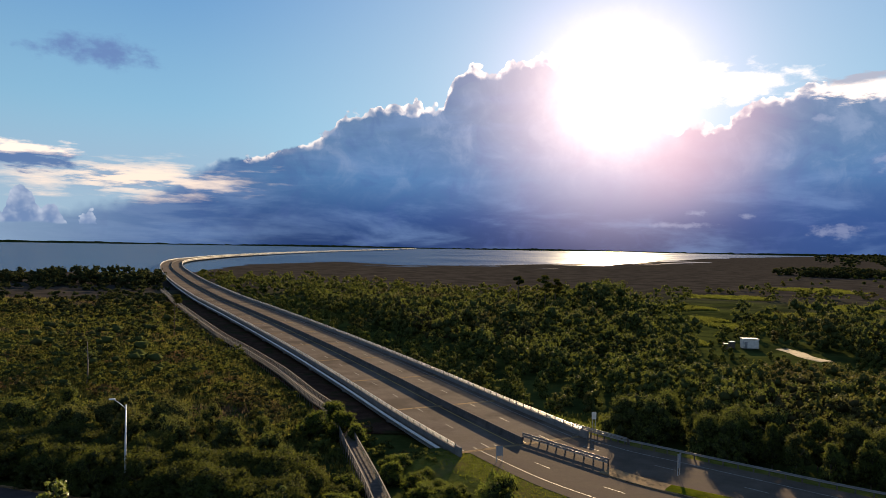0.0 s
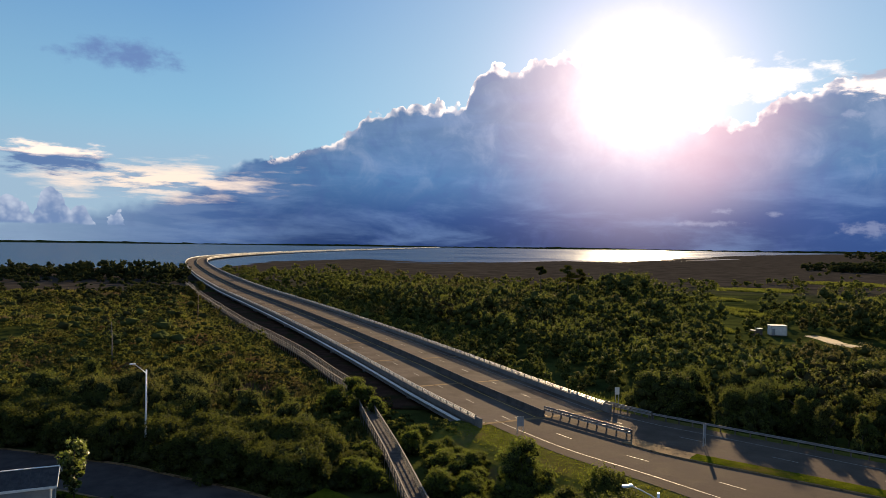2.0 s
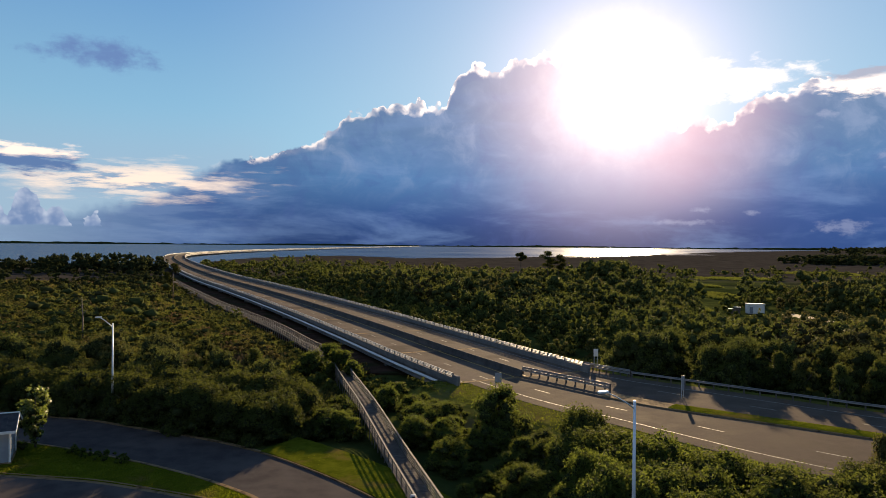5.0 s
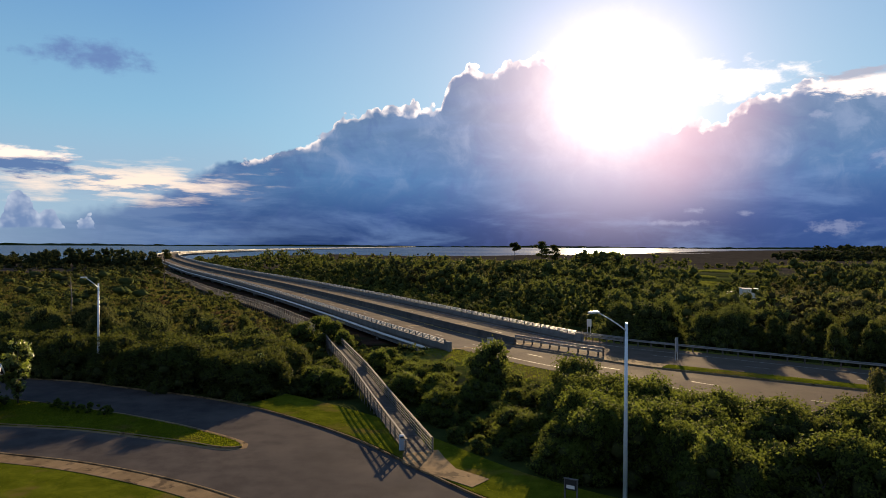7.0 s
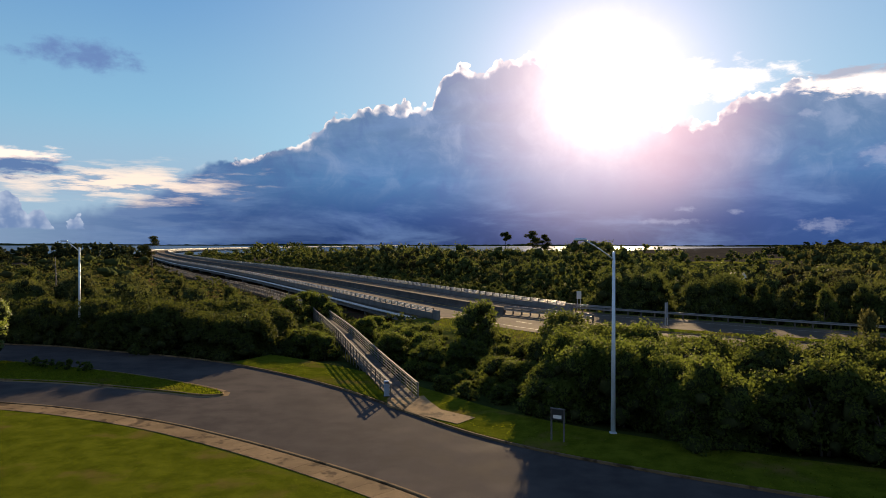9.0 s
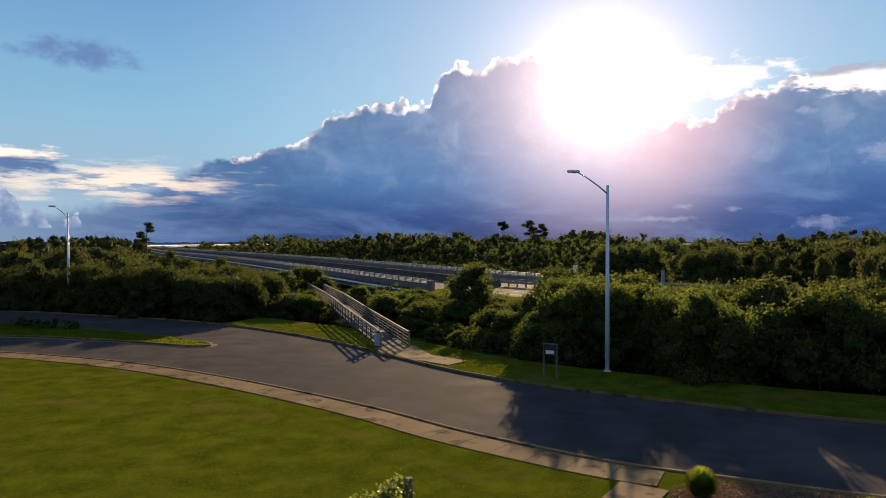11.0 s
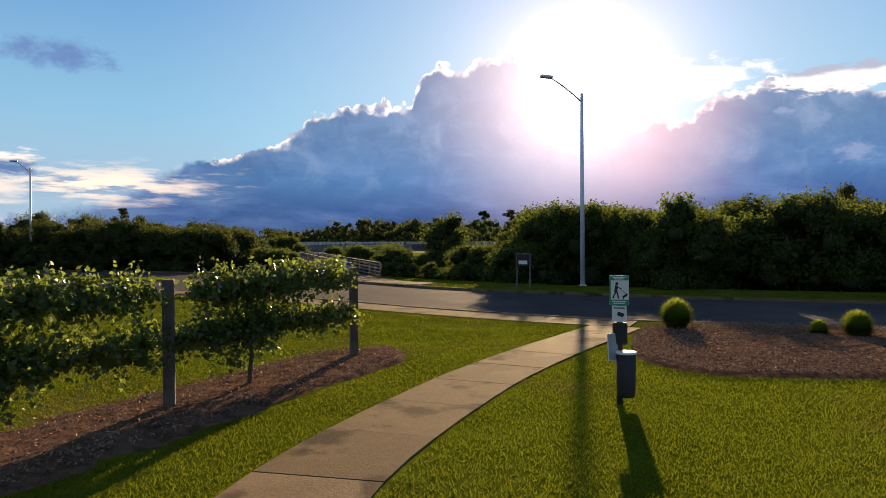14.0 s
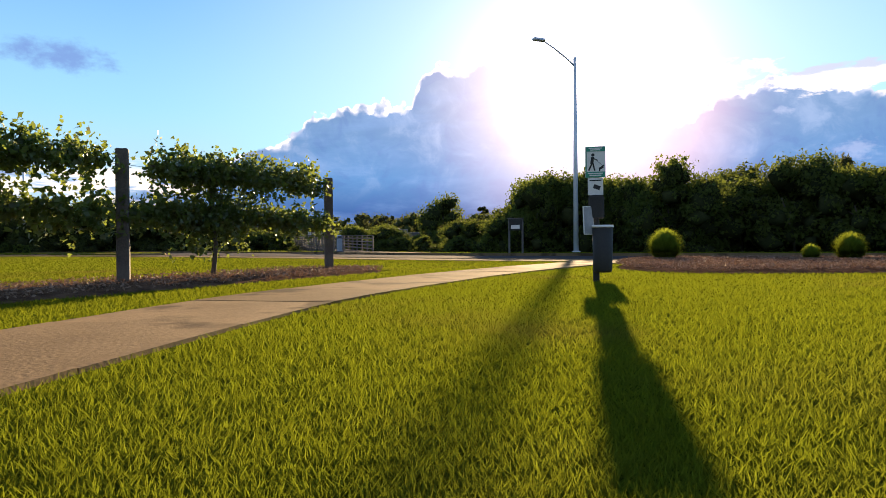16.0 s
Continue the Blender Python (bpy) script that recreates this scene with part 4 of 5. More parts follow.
def leaf_quads(rng, p, u, size, slim=0.55):
    """A folded leaf at each point, leaning outward."""
    n = len(p)
    w = u + rng.normal(size=(n, 3)) * 0.68
    w /= np.linalg.norm(w, axis=1)[:, None]
    a = np.cross(w, rng.normal(size=(n, 3)))
    a /= np.linalg.norm(a, axis=1)[:, None] + 1e-9
    b = np.cross(w, a)
    s = size * rng.uniform(0.6, 1.35, n)[:, None]
    v = np.stack([p - a * s, p + b * s * slim + w * s * 0.15, p + a * s, p - b * s * slim + w * s * 0.15], 1).reshape(-1, 3)
    return v, np.arange(4 * n).reshape(-1, 4)


def leaf_tips(rng, p, u, size, slim=0.62):
    """A pointed leaf at each point."""
    n = len(p)
    w = u + rng.normal(size=(n, 3)) * 0.22
    a = np.cross(w, rng.normal(size=(n, 3)))
    a /= np.linalg.norm(a, axis=1)[:, None] + 1e-9
    b = np.cross(w, a)
    b /= np.linalg.norm(b, axis=1)[:, None] + 1e-9
    s = size * rng.uniform(0.6, 1.4, n)[:, None]
    return np.stack([p - a * s * 0.6 + b * s * slim, p - a * s * 0.6 - b * s * slim, p + a * s], 1).reshape(-1, 3)


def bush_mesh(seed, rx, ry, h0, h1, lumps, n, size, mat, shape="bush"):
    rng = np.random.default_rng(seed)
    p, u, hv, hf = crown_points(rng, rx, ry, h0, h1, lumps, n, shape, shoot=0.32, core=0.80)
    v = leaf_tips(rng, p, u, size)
    return leaf_mesh("crown", v, hv, hf, (mat, CORE_SHADE))


def trunk_mesh(seed, height, r, spread, stems=1):
    rng = random.Random(seed)
    bm = bmesh.new()
    for s in range(stems):
        a = rng.uniform(0, 6.28)
        lean = spread * (0.15 if stems == 1 else 0.5)
        top = Vector((math.cos(a) * lean, math.sin(a) * lean, height))
        tube(bm, [(0, 0, -0.5), top * 0.4 + Vector((0, 0, 0.0)), top], [r, r * 0.75, r * 0.3], 6)
        for k in range(2):
            b = rng.uniform(0, 6.28)
            base = top * rng.uniform(0.4, 0.8)
            tube(bm, [base, base + Vector((math.cos(b) * spread * 0.35, math.sin(b) * spread * 0.35, height * 0.15)),
                      base + Vector((math.cos(b) * spread * 0.7, math.sin(b) * spread * 0.7, height * 0.32))], [r * 0.45, r * 0.3, r * 0.12], 5)
    return mesh_of("trunk", bm, BARK)


BUSHES = []
for s in range(6):
    BUSHES.append((bush_mesh(10 + s, 0.62, 0.62, 0.02, 0.92, 46, 8400, 0.0205, LEAF), trunk_mesh(30 + s, 0.6, 0.022, 0.4, 2)))
DENSE = []
for s in range(4):
    DENSE.append((bush_mesh(110 + s, 0.62, 0.62, 0.02, 0.92, 46, 8400, 0.0205, HEDGE), trunk_mesh(115 + s, 0.6, 0.022, 0.4, 2)))
TALL = []
for s in range(4):
    TALL.append((bush_mesh(90 + s, 0.60, 0.60, 0.03, 0.93, 52, 9600, 0.0140, LEAF2), trunk_mesh(95 + s, 0.6, 0.022, 0.4, 2)))
TREES = []
for s in range(5):
    TREES.append((bush_mesh(50 + s, 0.40, 0.40, 0.16, 0.98, 34, 6000, 0.0165, LEAF2, "tree"), trunk_mesh(70 + s, 0.75, 0.018, 0.3, 1)))


def plant(kind, x, y, z, h, wide, spin, label, group):
    crowns = {"bush": BUSHES, "dense": DENSE, "tall": TALL, "tree": TREES}[kind]
    crown, trunk = crowns[int(spin * 997) % len(crowns)]
    root = new("shrub" if kind in ("bush", "dense") else "tree")
    root.matrix_basis = Matrix.LocRotScale((x, y, z), Euler((0, 0, spin)), (wide, wide, h))
    tagged(root, label, "shrub" if kind in ("bush", "dense") else "tree", group)
    for nm, me in (("crown", crown), ("trunk", trunk)):
        ob = new(nm, me)
        ob.parent = root


def jitter(rng, x0, x1, y0, y1, gap):
    xs, ys = np.meshgrid(np.arange(x0, x1, gap), np.arange(y0, y1, gap))
    xs = xs.ravel() + rng.uniform(-0.45, 0.45, xs.size) * gap
    ys = ys.ravel() + rng.uniform(-0.45, 0.45, ys.size) * gap
    return xs, ys


def swell(x, y, s, k):
    return 0.5 + 0.25 * np.sin(x * s + k) + 0.25 * np.sin(y * s * 1.3 + 2.1 * k + x * s * 0.4)


bridge_pts = [(p.x, p.y) for p in bridge_mid[::10]]
board_pts = [(p.x, p.y) for p in along(BOARD, 8.0)]
far_pts = [(p.x, p.y) for p in far_line]
road_mid_pts = [((a.x + b.x) / 2, (a.y + b.y) / 2) for a, b in zip(main_left, main_right)]


def clear_of(x, y, board=2.6, bridge=14.5, drive=6.5):
    ok = inside(x, y, SHORE) & (distance(x, y, board_pts) > board) & (distance(x, y, bridge_pts) > bridge)
    ok &= ~inside(x, y, LOT) & (distance(x, y, LOT + LOT[:1]) > 0.2) & ~inside(x, y, ROADBED)
    for px, py, rx, ry in PONDS + list(MEADOWS):
        ok &= np.hypot((x - px) / rx, (y - py) / ry) > 1.1
    return ok


def near_plants():
    """Hedges and scrub nearest the drive, each plant a thing of its own."""
    rng = np.random.default_rng(21)
    x, y = jitter(rng, -82, 66, 36, 96, 3.0)
    edge = distance(x, y, LOT + LOT[:1])
    ok = clear_of(x, y, 2.9) & (distance(x, y, [(p.x, p.y) for p in main_left]) > np.where(x < 24, 8.5, 6.0))
    left = (x < -11) & (edge < 13) & (y > 48)
    middle = (x >= -22) & (x < 8) & (y < 92)
    right = (x >= 1) & (edge < 24)
    ok &= left | middle | right
    ok &= ~((x < -5) & (x > -26) & (edge < 3.5))
    ok &= distance(x, y, [(-8.7, 95), (0.5, 84), (9.6, 75)]) > 6
    ok &= (np.hypot(x - 6.4, y - 42.2) > 3.9) & ((np.abs(x - 6.4) > 3.4) | (y > 45))
    spin = rng.uniform(0, 6.28, len(x))
    pick = np.flatnonzero(ok)
    if len(pick) > 285:
        pick = rng.choice(pick, 285, replace=False)
    for i in pick:
        e, px, py = edge[i], x[i], y[i]
        h = 4.9 if px > 4 else 3.0 if px > -24 else 5.2
        if -7 < px < 0:
            h = 1.5 + 1.6 * min(1.0, max(0.0, (e - 6) / 12))
        h *= rng.uniform(0.82, 1.16)
        if px > 4:
            h += 0.5 * min(e, 10) / 10
        plant("dense" if px < -22 else "bush", px, py, float(ground_height([px], [py])[0]), h, h * rng.uniform(0.85, 1.15) if h > 4 else h * rng.uniform(1.0, 1.3), spin[i],
              "dense dark green evergreen shrub in the roadside hedge", "hedge shrubs")
    return len(pick)


near_plants()
for i, (x, y, h) in enumerate(((-70, 99, 9.2), (-65.5, 93, 8.4), (-61, 98, 9.0), (-57, 92, 8.2), (-53.5, 98, 8.6), (-49.5, 91, 7.8), (-46, 97, 7.8), (-41.5, 92, 7.0), (-74, 93, 8.6), (-37.5, 95, 6.8), (-34.0, 89, 6.2), (-30.5, 84, 5.8))):
    plant("tall" if i % 3 else "tree", x, y, -1.0, h, h * 0.82, 1.3 * i + 0.2, "tall dark green tree behind the hedge", "trees behind the hedge")
plant("tall", 21.8, 111.0, -0.9, 8.4, 8.6, 2.6, "tall rounded tree casting its shade over the highway", "roadside trees")
plant("tall", 18.6, 111.6, -0.9, 7.8, 7.6, 4.4, "tall rounded tree casting its shade over the highway", "roadside trees")
plant("tall", 33.0, 104.0, -0.9, 8.2, 7.6, 0.9, "tall rounded tree casting its shade over the highway", "roadside trees")
for i, (x, y, h) in enumerate(((4.4, 46.6, 5.3), (7.6, 46.3, 5.5), (10.4, 44.6, 5.2), (6.0, 49.6, 5.6), (9.4, 48.6, 5.5))):
    plant("bush", x, y, -0.6, h, h * 0.82, 1.7 * i + 0.4, "dense dark green evergreen shrub in the roadside hedge", "hedge shrubs")
plant("bush", -2.0, 74.0, -0.8, 6.6, 6.2, 1.1, "tall rounded dark green shrub below the highway", "hedge shrubs")
plant("tree", 27.0, 53.0, -0.4, 7.2, 4.0, 2.0, "slender young conifer rising above the hedge", "hedge shrubs")
for i, (x, y, h) in enumerate(((-27.6, 106.5, 4.8), (-24.8, 103.0, 3.8), (-31.2, 113.5, 4.8), (-32.5, 108.0, 4.6))):
    plant("bush", x, y, -1.0, h, h * 1.05, 0.7 * i + 0.3, "brownish-green shrub leaning over the boardwalk", "boardwalk shrubs")


def glossy_shrub(x, y):
    root = thing("shrub", "upright shrub with shiny pale leaves at the hedge end", "shrub", (x, y, -0.3))
    part("trunk", trunk_mesh(301, 3.0, 0.07, 1.0, 2), None, root)
    part("crown", bush_mesh(300, 1.35, 1.35, 0.3, 4.8, 30, 3000, 0.10, VINE, "oval"), None, root)


glossy_shrub(-26.8, 70.5)


def roadside_trees():
    """Tall trees behind the highway guardrail."""
    rng = np.random.default_rng(77)
    for row, (first, gap) in enumerate(((7.6, 4.3), (15.5, 5.4))):
        line = along(ROAD_FAR[1:], gap)
        for i, (p, d) in enumerate(zip(line, headings(line))):
            if i > 30 or (i < 2 and row == 0):
                continue
            off = first + rng.uniform(-1.4, 1.4)
            x, y = p.x - d.y * off + rng.uniform(-1.2, 1.2), p.y + d.x * off + rng.uniform(-1.2, 1.2)
            low, high = ((6.9, 7.8), (7.8, 8.8))[row] if i * gap < 42 else (9.0, 11.8)
            h = rng.uniform(low, high)
            plant("tall" if rng.random() < 0.75 else "tree", x, y, -0.9, h, h * rng.uniform(0.74, 0.92), rng.uniform(0, 6.28),
                  "tall dark green roadside tree behind the guardrail", "roadside trees")


roadside_trees()


def woods(name, label, seed, areas, size, per, lumps, mat, shape="tree", core=0.62, slim=0.0):
    """A joined mass of plants: areas are (x0, x1, y0, y1, gap, low, high, density)."""
    rng = np.random.default_rng(seed)
    templates = []
    for t in range(8):
        r = rng.uniform(0.46, 0.58) if shape == "tree" else 0.60
        templates.append(crown_points(rng, r, r * rng.uniform(0.8, 1.1), 0.04, 0.97, lumps, per, ("oval" if t % 2 else "tree") if slim else "oval" if t % 4 == 0 else "bush", 0.36, core, 0.92))
    out, hulls, tris, base = [], [], [], 0
    for x0, x1, y0, y1, gap, low, high, dens, lim in areas:
        x, y = jitter(rng, x0, x1, y0, y1, gap)
        ok = clear_of(x, y) & (rng.random(len(x)) < dens) & lim(x, y)
        x, y = x[ok], y[ok]
        z = ground_height(x, y)
        big = low + (high - low) * np.clip(swell(x, y, 0.045, seed) * 0.8 + rng.uniform(-0.1, 0.5, len(x)), 0, 1.1)
        big = np.where((y > 330) & (x < 40), big * (0.68 + 0.62 * np.exp(-(((x + 140) / 42) ** 2))), big)
        # a clear line of sight to the hut
        view = np.interp(y, [140, 229], [48, 77])
        big = np.where((np.abs(x - view) < 11) & (y > 160) & (y < 233), np.minimum(big, 2.2), big)
        big = np.where((x > 66) & (x < 100) & (y > 150) & (y < 232), np.minimum(big, 2.6), big)
        # low growth before the meadows
        big = np.where((x > 62) & (y > 235) & (y < 440) & (x < 0.55 * y) & (rng.random(len(x)) < 0.75), np.minimum(big, 4.6), big)
        big = np.where((distance(x, y, bridge_pts) < 36) & (y < 430), np.minimum(big, 4.0), big)
        for px, py, pz, h in zip(x, y, z, big):
            p, u, hv, hf = templates[rng.integers(8)]
            a = rng.uniform(0, 6.28)
            c, s = math.cos(a), math.sin(a)
            turn = np.array([[c, s, 0], [-s, c, 0], [0, 0, 1]])
            w = min(max(gap * rng.uniform(1.0, 1.6), h * rng.uniform(0.7, 1.0)), h * rng.uniform(1.2, 1.7) + 0.6)
            if slim:
                w = max(h * rng.uniform(0.8, 1.25) * slim, 2.2)
            sc = np.array([w, w, h])
            far = 1.0 + max(0.0, math.hypot(px, py) - 220) / 800
            v = leaf_tips(rng, (p * sc) @ turn + (px, py, pz), u @ turn, size * min(far, 3.2))
            out.append(v)
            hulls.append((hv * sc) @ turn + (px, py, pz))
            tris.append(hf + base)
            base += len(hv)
    ob = new(name, leaf_mesh(name, np.concatenate(out), np.concatenate(hulls), np.concatenate(tris), (mat, INNER_SHADE if mat is not DARKLEAF else CORE_SHADE)))
    return tagged(ob, label, "woodland", kind="stuff")


def right_of_bridge(x, y):
    mid = np.interp(y, [p[1] for p in bridge_pts], [p[0] for p in bridge_pts])
    return x > mid


def beyond_road(x, y):
    return right_of_bridge(x, y) & (distance(x, y, [(p.x, p.y) for p in main_right]) > 6.5) & (y > np.interp(x, [6, 17, 42, 110, 220], [115, 103, 84, 48, 2]))


def left_of_bridge(x, y):
    return ~right_of_bridge(x, y)


def left_of_board(x, y):
    side = np.interp(y, [p[1] for p in board_pts], [p[0] for p in board_pts])
    return x < side - 2.0


TRACK = [(90, 230), (91.5, 222), (90.5, 213), (93, 204)]
clear_site = lambda x, y: (np.hypot((x - 79) / 12, (y - 224) / 9) > 1) & (distance(x, y, TRACK) > 8) & (np.hypot((x - 90) / 9, (y - 203) / 15) > 1)
woods("woodland", "mixed green woodland between the highway and the marsh", 3, [
    (-60, 140, 60, 205, 5.6, 5.0, 11.0, 0.95, lambda x, y: beyond_road(x, y) & (distance(x, y, [(p.x, p.y) for p in main_right]) > np.where(x > 12, 21, 7)) & clear_site(x, y) & (np.hypot((x - 15) / 9, (y - 121) / 8) > 1)),
    (-130, 260, 205, 330, 7.6, 5.5, 12.5, 0.92, lambda x, y: beyond_road(x, y) & clear_site(x, y) & ~((x > 70) & (y > 235) & (swell(x, y, 0.03, 1.0) > 0.62))),
    (14, 62, 338, 378, 7.0, 13.0, 16.5, 0.95, lambda x, y: x > 0),
], 0.23, 640, 20, LEAF2, core=0.70, slim=0.86)
woods("woodland", "distant woodland fringing the brown marsh", 4, [
    (-230, 100, 330, 480, 9.0, 8.0, 14.5, 0.88, lambda x, y: beyond_road(x, y) & ~((x > 70) & (swell(x, y, 0.02, 1.0) > 0.62)) & (y < 448 + 14 * np.sin(x * 0.05) - 0.25 * np.maximum(x, 0))),
    (-320, -150, 448, 640, 12, 4.0, 9.5, 0.7, lambda x, y: right_of_bridge(x, y) & (x < -150 - (y - 448) * 0.45)),
    (90, 420, 330, 560, 15, 3.0, 7.0, 0.5, lambda x, y: swell(x, y, 0.02, 3.0) > 0.5),
    (250, 470, 640, 860, 22, 1.5, 3.5, 0.25, lambda x, y: x > 0.38 * y),
    (150, 520, 80, 280, 10.5, 6.0, 11.0, 0.75, beyond_road),
    (330, 700, 560, 860, 26, 3.0, 8.0, 0.2, lambda x, y: swell(x, y, 0.012, 2.0) > 0.6),
], 0.56, 168, 9, LEAF2, "tree", 0.45)
woods("scrubland", "low green scrub and saplings on the marsh edge", 6, [
    (-130, -14, 84, 190, 4.3, 1.0, 3.4, 0.75, lambda x, y: left_of_board(x, y)),
    (-140, -20, 90, 260, 9.0, 3.6, 6.2, 0.3, lambda x, y: left_of_board(x, y) & (distance(x, y, board_pts) > 9)),
    (-190, -78, 70, 120, 4.4, 2.0, 4.6, 0.8, left_of_board),
    (-190, -72, 125, 250, 16, 6.5, 10.5, 0.5, lambda x, y: left_of_board(x, y) & (distance(x, y, board_pts) > 16) & (x < -0.46 * y)),
    (-260, -40, 190, 300, 6.2, 1.5, 4.6, 0.6, left_of_board),
    (-60, 10, 92, 116, 4.0, 1.2, 3.0, 0.7, lambda x, y: left_of_bridge(x, y)),
], 0.21, 245, 10, SCRUB, "bush")
woods("treeline", "dark tree line along the left shore", 8, [
    (-460, -236, 424, 486, 8.5, 8.0, 19.0, 0.9, lambda x, y: left_of_bridge(x, y) & (y > 440 - 0.05 * (x + 290) + 8 * np.sin(x * 0.11))),
    (-430, -120, 262, 436, 9.5, 2.2, 7.5, 0.66, lambda x, y: left_of_bridge(x, y) & left_of_board(x, y) & ~((x < -225) & (y > 335) & (y < 395))),
    (355, 640, 862, 955, 12, 8.5, 13.0, 0.9, lambda x, y: x > 358 + 12 * np.sin(y * 0.08)),
    (520, 2400, 950, 3400, 62, 13.0, 24.0, 0.75, lambda x, y: x > 0.42 * y + 150 + 120 * np.sin(y * 0.01)),
    (-1200, -460, 380, 600, 15, 9.0, 18.0, 0.7, lambda x, y: (y > 440) & (y < 520 + (x + 290) * 0.03)),
    (-500, -170, 300, 420, 13, 2.0, 4.0, 0.14, left_of_bridge),
    (-420, -250, 180, 330, 12, 3.0, 6.0, 0.35, left_of_bridge),
], 0.50, 196, 13, DARKLEAF, "tree", 0.95)


def pine(x, y, h, wide, seed, label, low=0.55):
    rng = np.random.default_rng(seed)
    z = float(ground_height([x], [y])[0])
    root = thing("pine_tree", label, "tree", (x, y, z))
    bm = bmesh.new()
    tube(bm, [(0, 0, -0.5), (0.1, 0, h * 0.5), (0, 0.1, h * 0.95)], [h * 0.016, h * 0.012, h * 0.004], 7)
    ps, us = [], []
    for k in range(9):
        f = low + (0.95 - low) * k / 8
        a = rng.uniform(0, 6.28)
        r = wide * (0.45 + 0.55 * math.sin(math.pi * (0.15 + 0.75 * k / 8))) * rng.uniform(0.6, 1.0)
        tip = np.array([r * math.cos(a), r * math.sin(a), h * f + 0.04 * h])
        tube(bm, [(0, 0, h * f - 0.2), tuple(tip * [0.55, 0.55, 1] - (0, 0, 0.02 * h)), tuple(tip)], [h * 0.006, h * 0.004, h * 0.002], 5)
        n = 520
        u = rng.normal(size=(n, 3))
        u /= np.linalg.norm(u, axis=1)[:, None]
        ps.append(tip * [0.75, 0.75, 1] + u * [wide * 0.42, wide * 0.42, h * 0.05] * rng.uniform(0.4, 1, (n, 1)))
        us.append(u)
    part("trunk", bm, BARK, root)
    v, f = leaf_quads(rng, np.concatenate(ps), np.concatenate(us), h * 0.013, 0.4)
    part("crown", quick_mesh("crown", v, f, PINE), None, root)


pine(-105.9, 209.7, 14.2, 3.6, 1, "layered flat-topped pine standing above the scrub", 0.42)
pine(6.5, 320, 17.4, 2.8, 2, "bare-stemmed pine with a small round top", 0.8)
pine(19, 322, 18.0, 5.0, 3, "broad dark pine above the woodland", 0.6)
pine(24, 326, 16.6, 4.2, 4, "broad dark pine above the woodland", 0.6)


# ---------------------------------------------------------------- street lamps
def street_lamp(x, y, h, arm):
    root = thing("street_lamp", "tall pale aluminium street lamp with a curved arm", "street lamp", (x, y, 0.09), group="street lamps")
    part("base_plate", boxed((0.42, 0.42, 0.06), (0, 0, 0.03), bevel=0.01), POLE, root)
    part("pole", tubed([(0, 0, 0.0), (0, 0, h * 0.5), (0, 0, h)], [0.15, 0.115, 0.085], 12), POLE, root)
    a = Vector(arm)
    part("arm", tubed([(0, 0, h - 0.5), tuple(a * 0.3 + Vector((0, 0, h - 0.22 - a.z * 0.3 + 0.15))), tuple(a * 0.65 + Vector((0, 0, h - 0.1))), tuple(a + Vector((0, 0, h)))], [0.05, 0.045, 0.04, 0.035], 8), POLE, root)
    yaw = math.degrees(math.atan2(a.y, a.x))
    head = boxed((0.75, 0.3, 0.16), (a.x * 1.12, a.y * 1.12, h + a.z + 0.02), yaw, 0.05)
    part("lamp_head", head, POLE, root, "flat cobra-head lamp housing")


street_lamp(6.4, 42.2, 11.0, (-1.9, -1.0, 0.7))
street_lamp(-48.0, 76.4, 11.0, (-1.3, -0.5, 0.7))


# ---------------------------------------------------------------- signs
def plate_sign(name, label, x, y, z, top, size, posts, yaw, face, category="road sign"):
    root = thing(name, label, category, (x, y, z), yaw)
    w, h = size
    for k in posts:
        part("post", boxed((0.09, 0.09, top + 0.6), (k, 0.07, (top - 0.6) / 2), bevel=0.01), WOOD if name == "notice_board" else GALV, root)
    part("panel", boxed((w, 0.03, h), (0, 0, top - h / 2), bevel=0.005), face, root, "flat sign panel")
    return root


plate_sign("road_sign", "white highway sign on a post behind the guardrail", 13.2, 111.4, 1.2, 2.85, (0.75, 1.2), (-0.25, 0.25), 8, WHITE)
plate_sign("road_sign", "grey-backed road sign on two posts beside the highway", -2.4, 91.6, 0.9, 2.6, (0.95, 1.35), (-0.4, 0.4), 15, GREY)
plate_sign("road_sign", "grey road sign on two posts in the median grass", 21.3, 89.0, 1.3, 2.9, (0.62, 1.9), (-0.28, 0.28), 50, GREY)
info = plate_sign("notice_board", "small dark notice board on two wooden posts", 2.85, 40.2, 0.09, 1.85, (0.72, 0.62), (-0.38, 0.38), -25, BLACK, "notice board")
part("cap_rail", boxed((0.9, 0.14, 0.05), (0, 0.05, 1.88), bevel=0.01), WOOD, info)
part("notice", boxed((0.5, 0.012, 0.2), (0, -0.022, 1.42)), WHITE, info, "pale unreadable notice")


def pedestal(x, y):
    root = thing("bin_pedestal", "pale blue-grey litter pedestal beside the boardwalk entrance", "litter bin", (x, y, 0.1), 12)
    part("body", boxed((0.42, 0.36, 0.95), (0, 0, 0.475), bevel=0.04), PALEBLUE, root)
    part("hood", boxed((0.46, 0.40, 0.22), (0, 0, 1.09), bevel=0.07), PALEBLUE, root, "rounded pale hood")
    part("slot", boxed((0.26, 0.02, 0.09), (0, -0.205, 1.06), bevel=0.005), BLACK, root, "dark opening")
    part("foot", boxed((0.46, 0.40, 0.06), (0, 0, 0.03), bevel=0.01), DARK_CONCRETE, root)


pedestal(-8.75, 51.2)


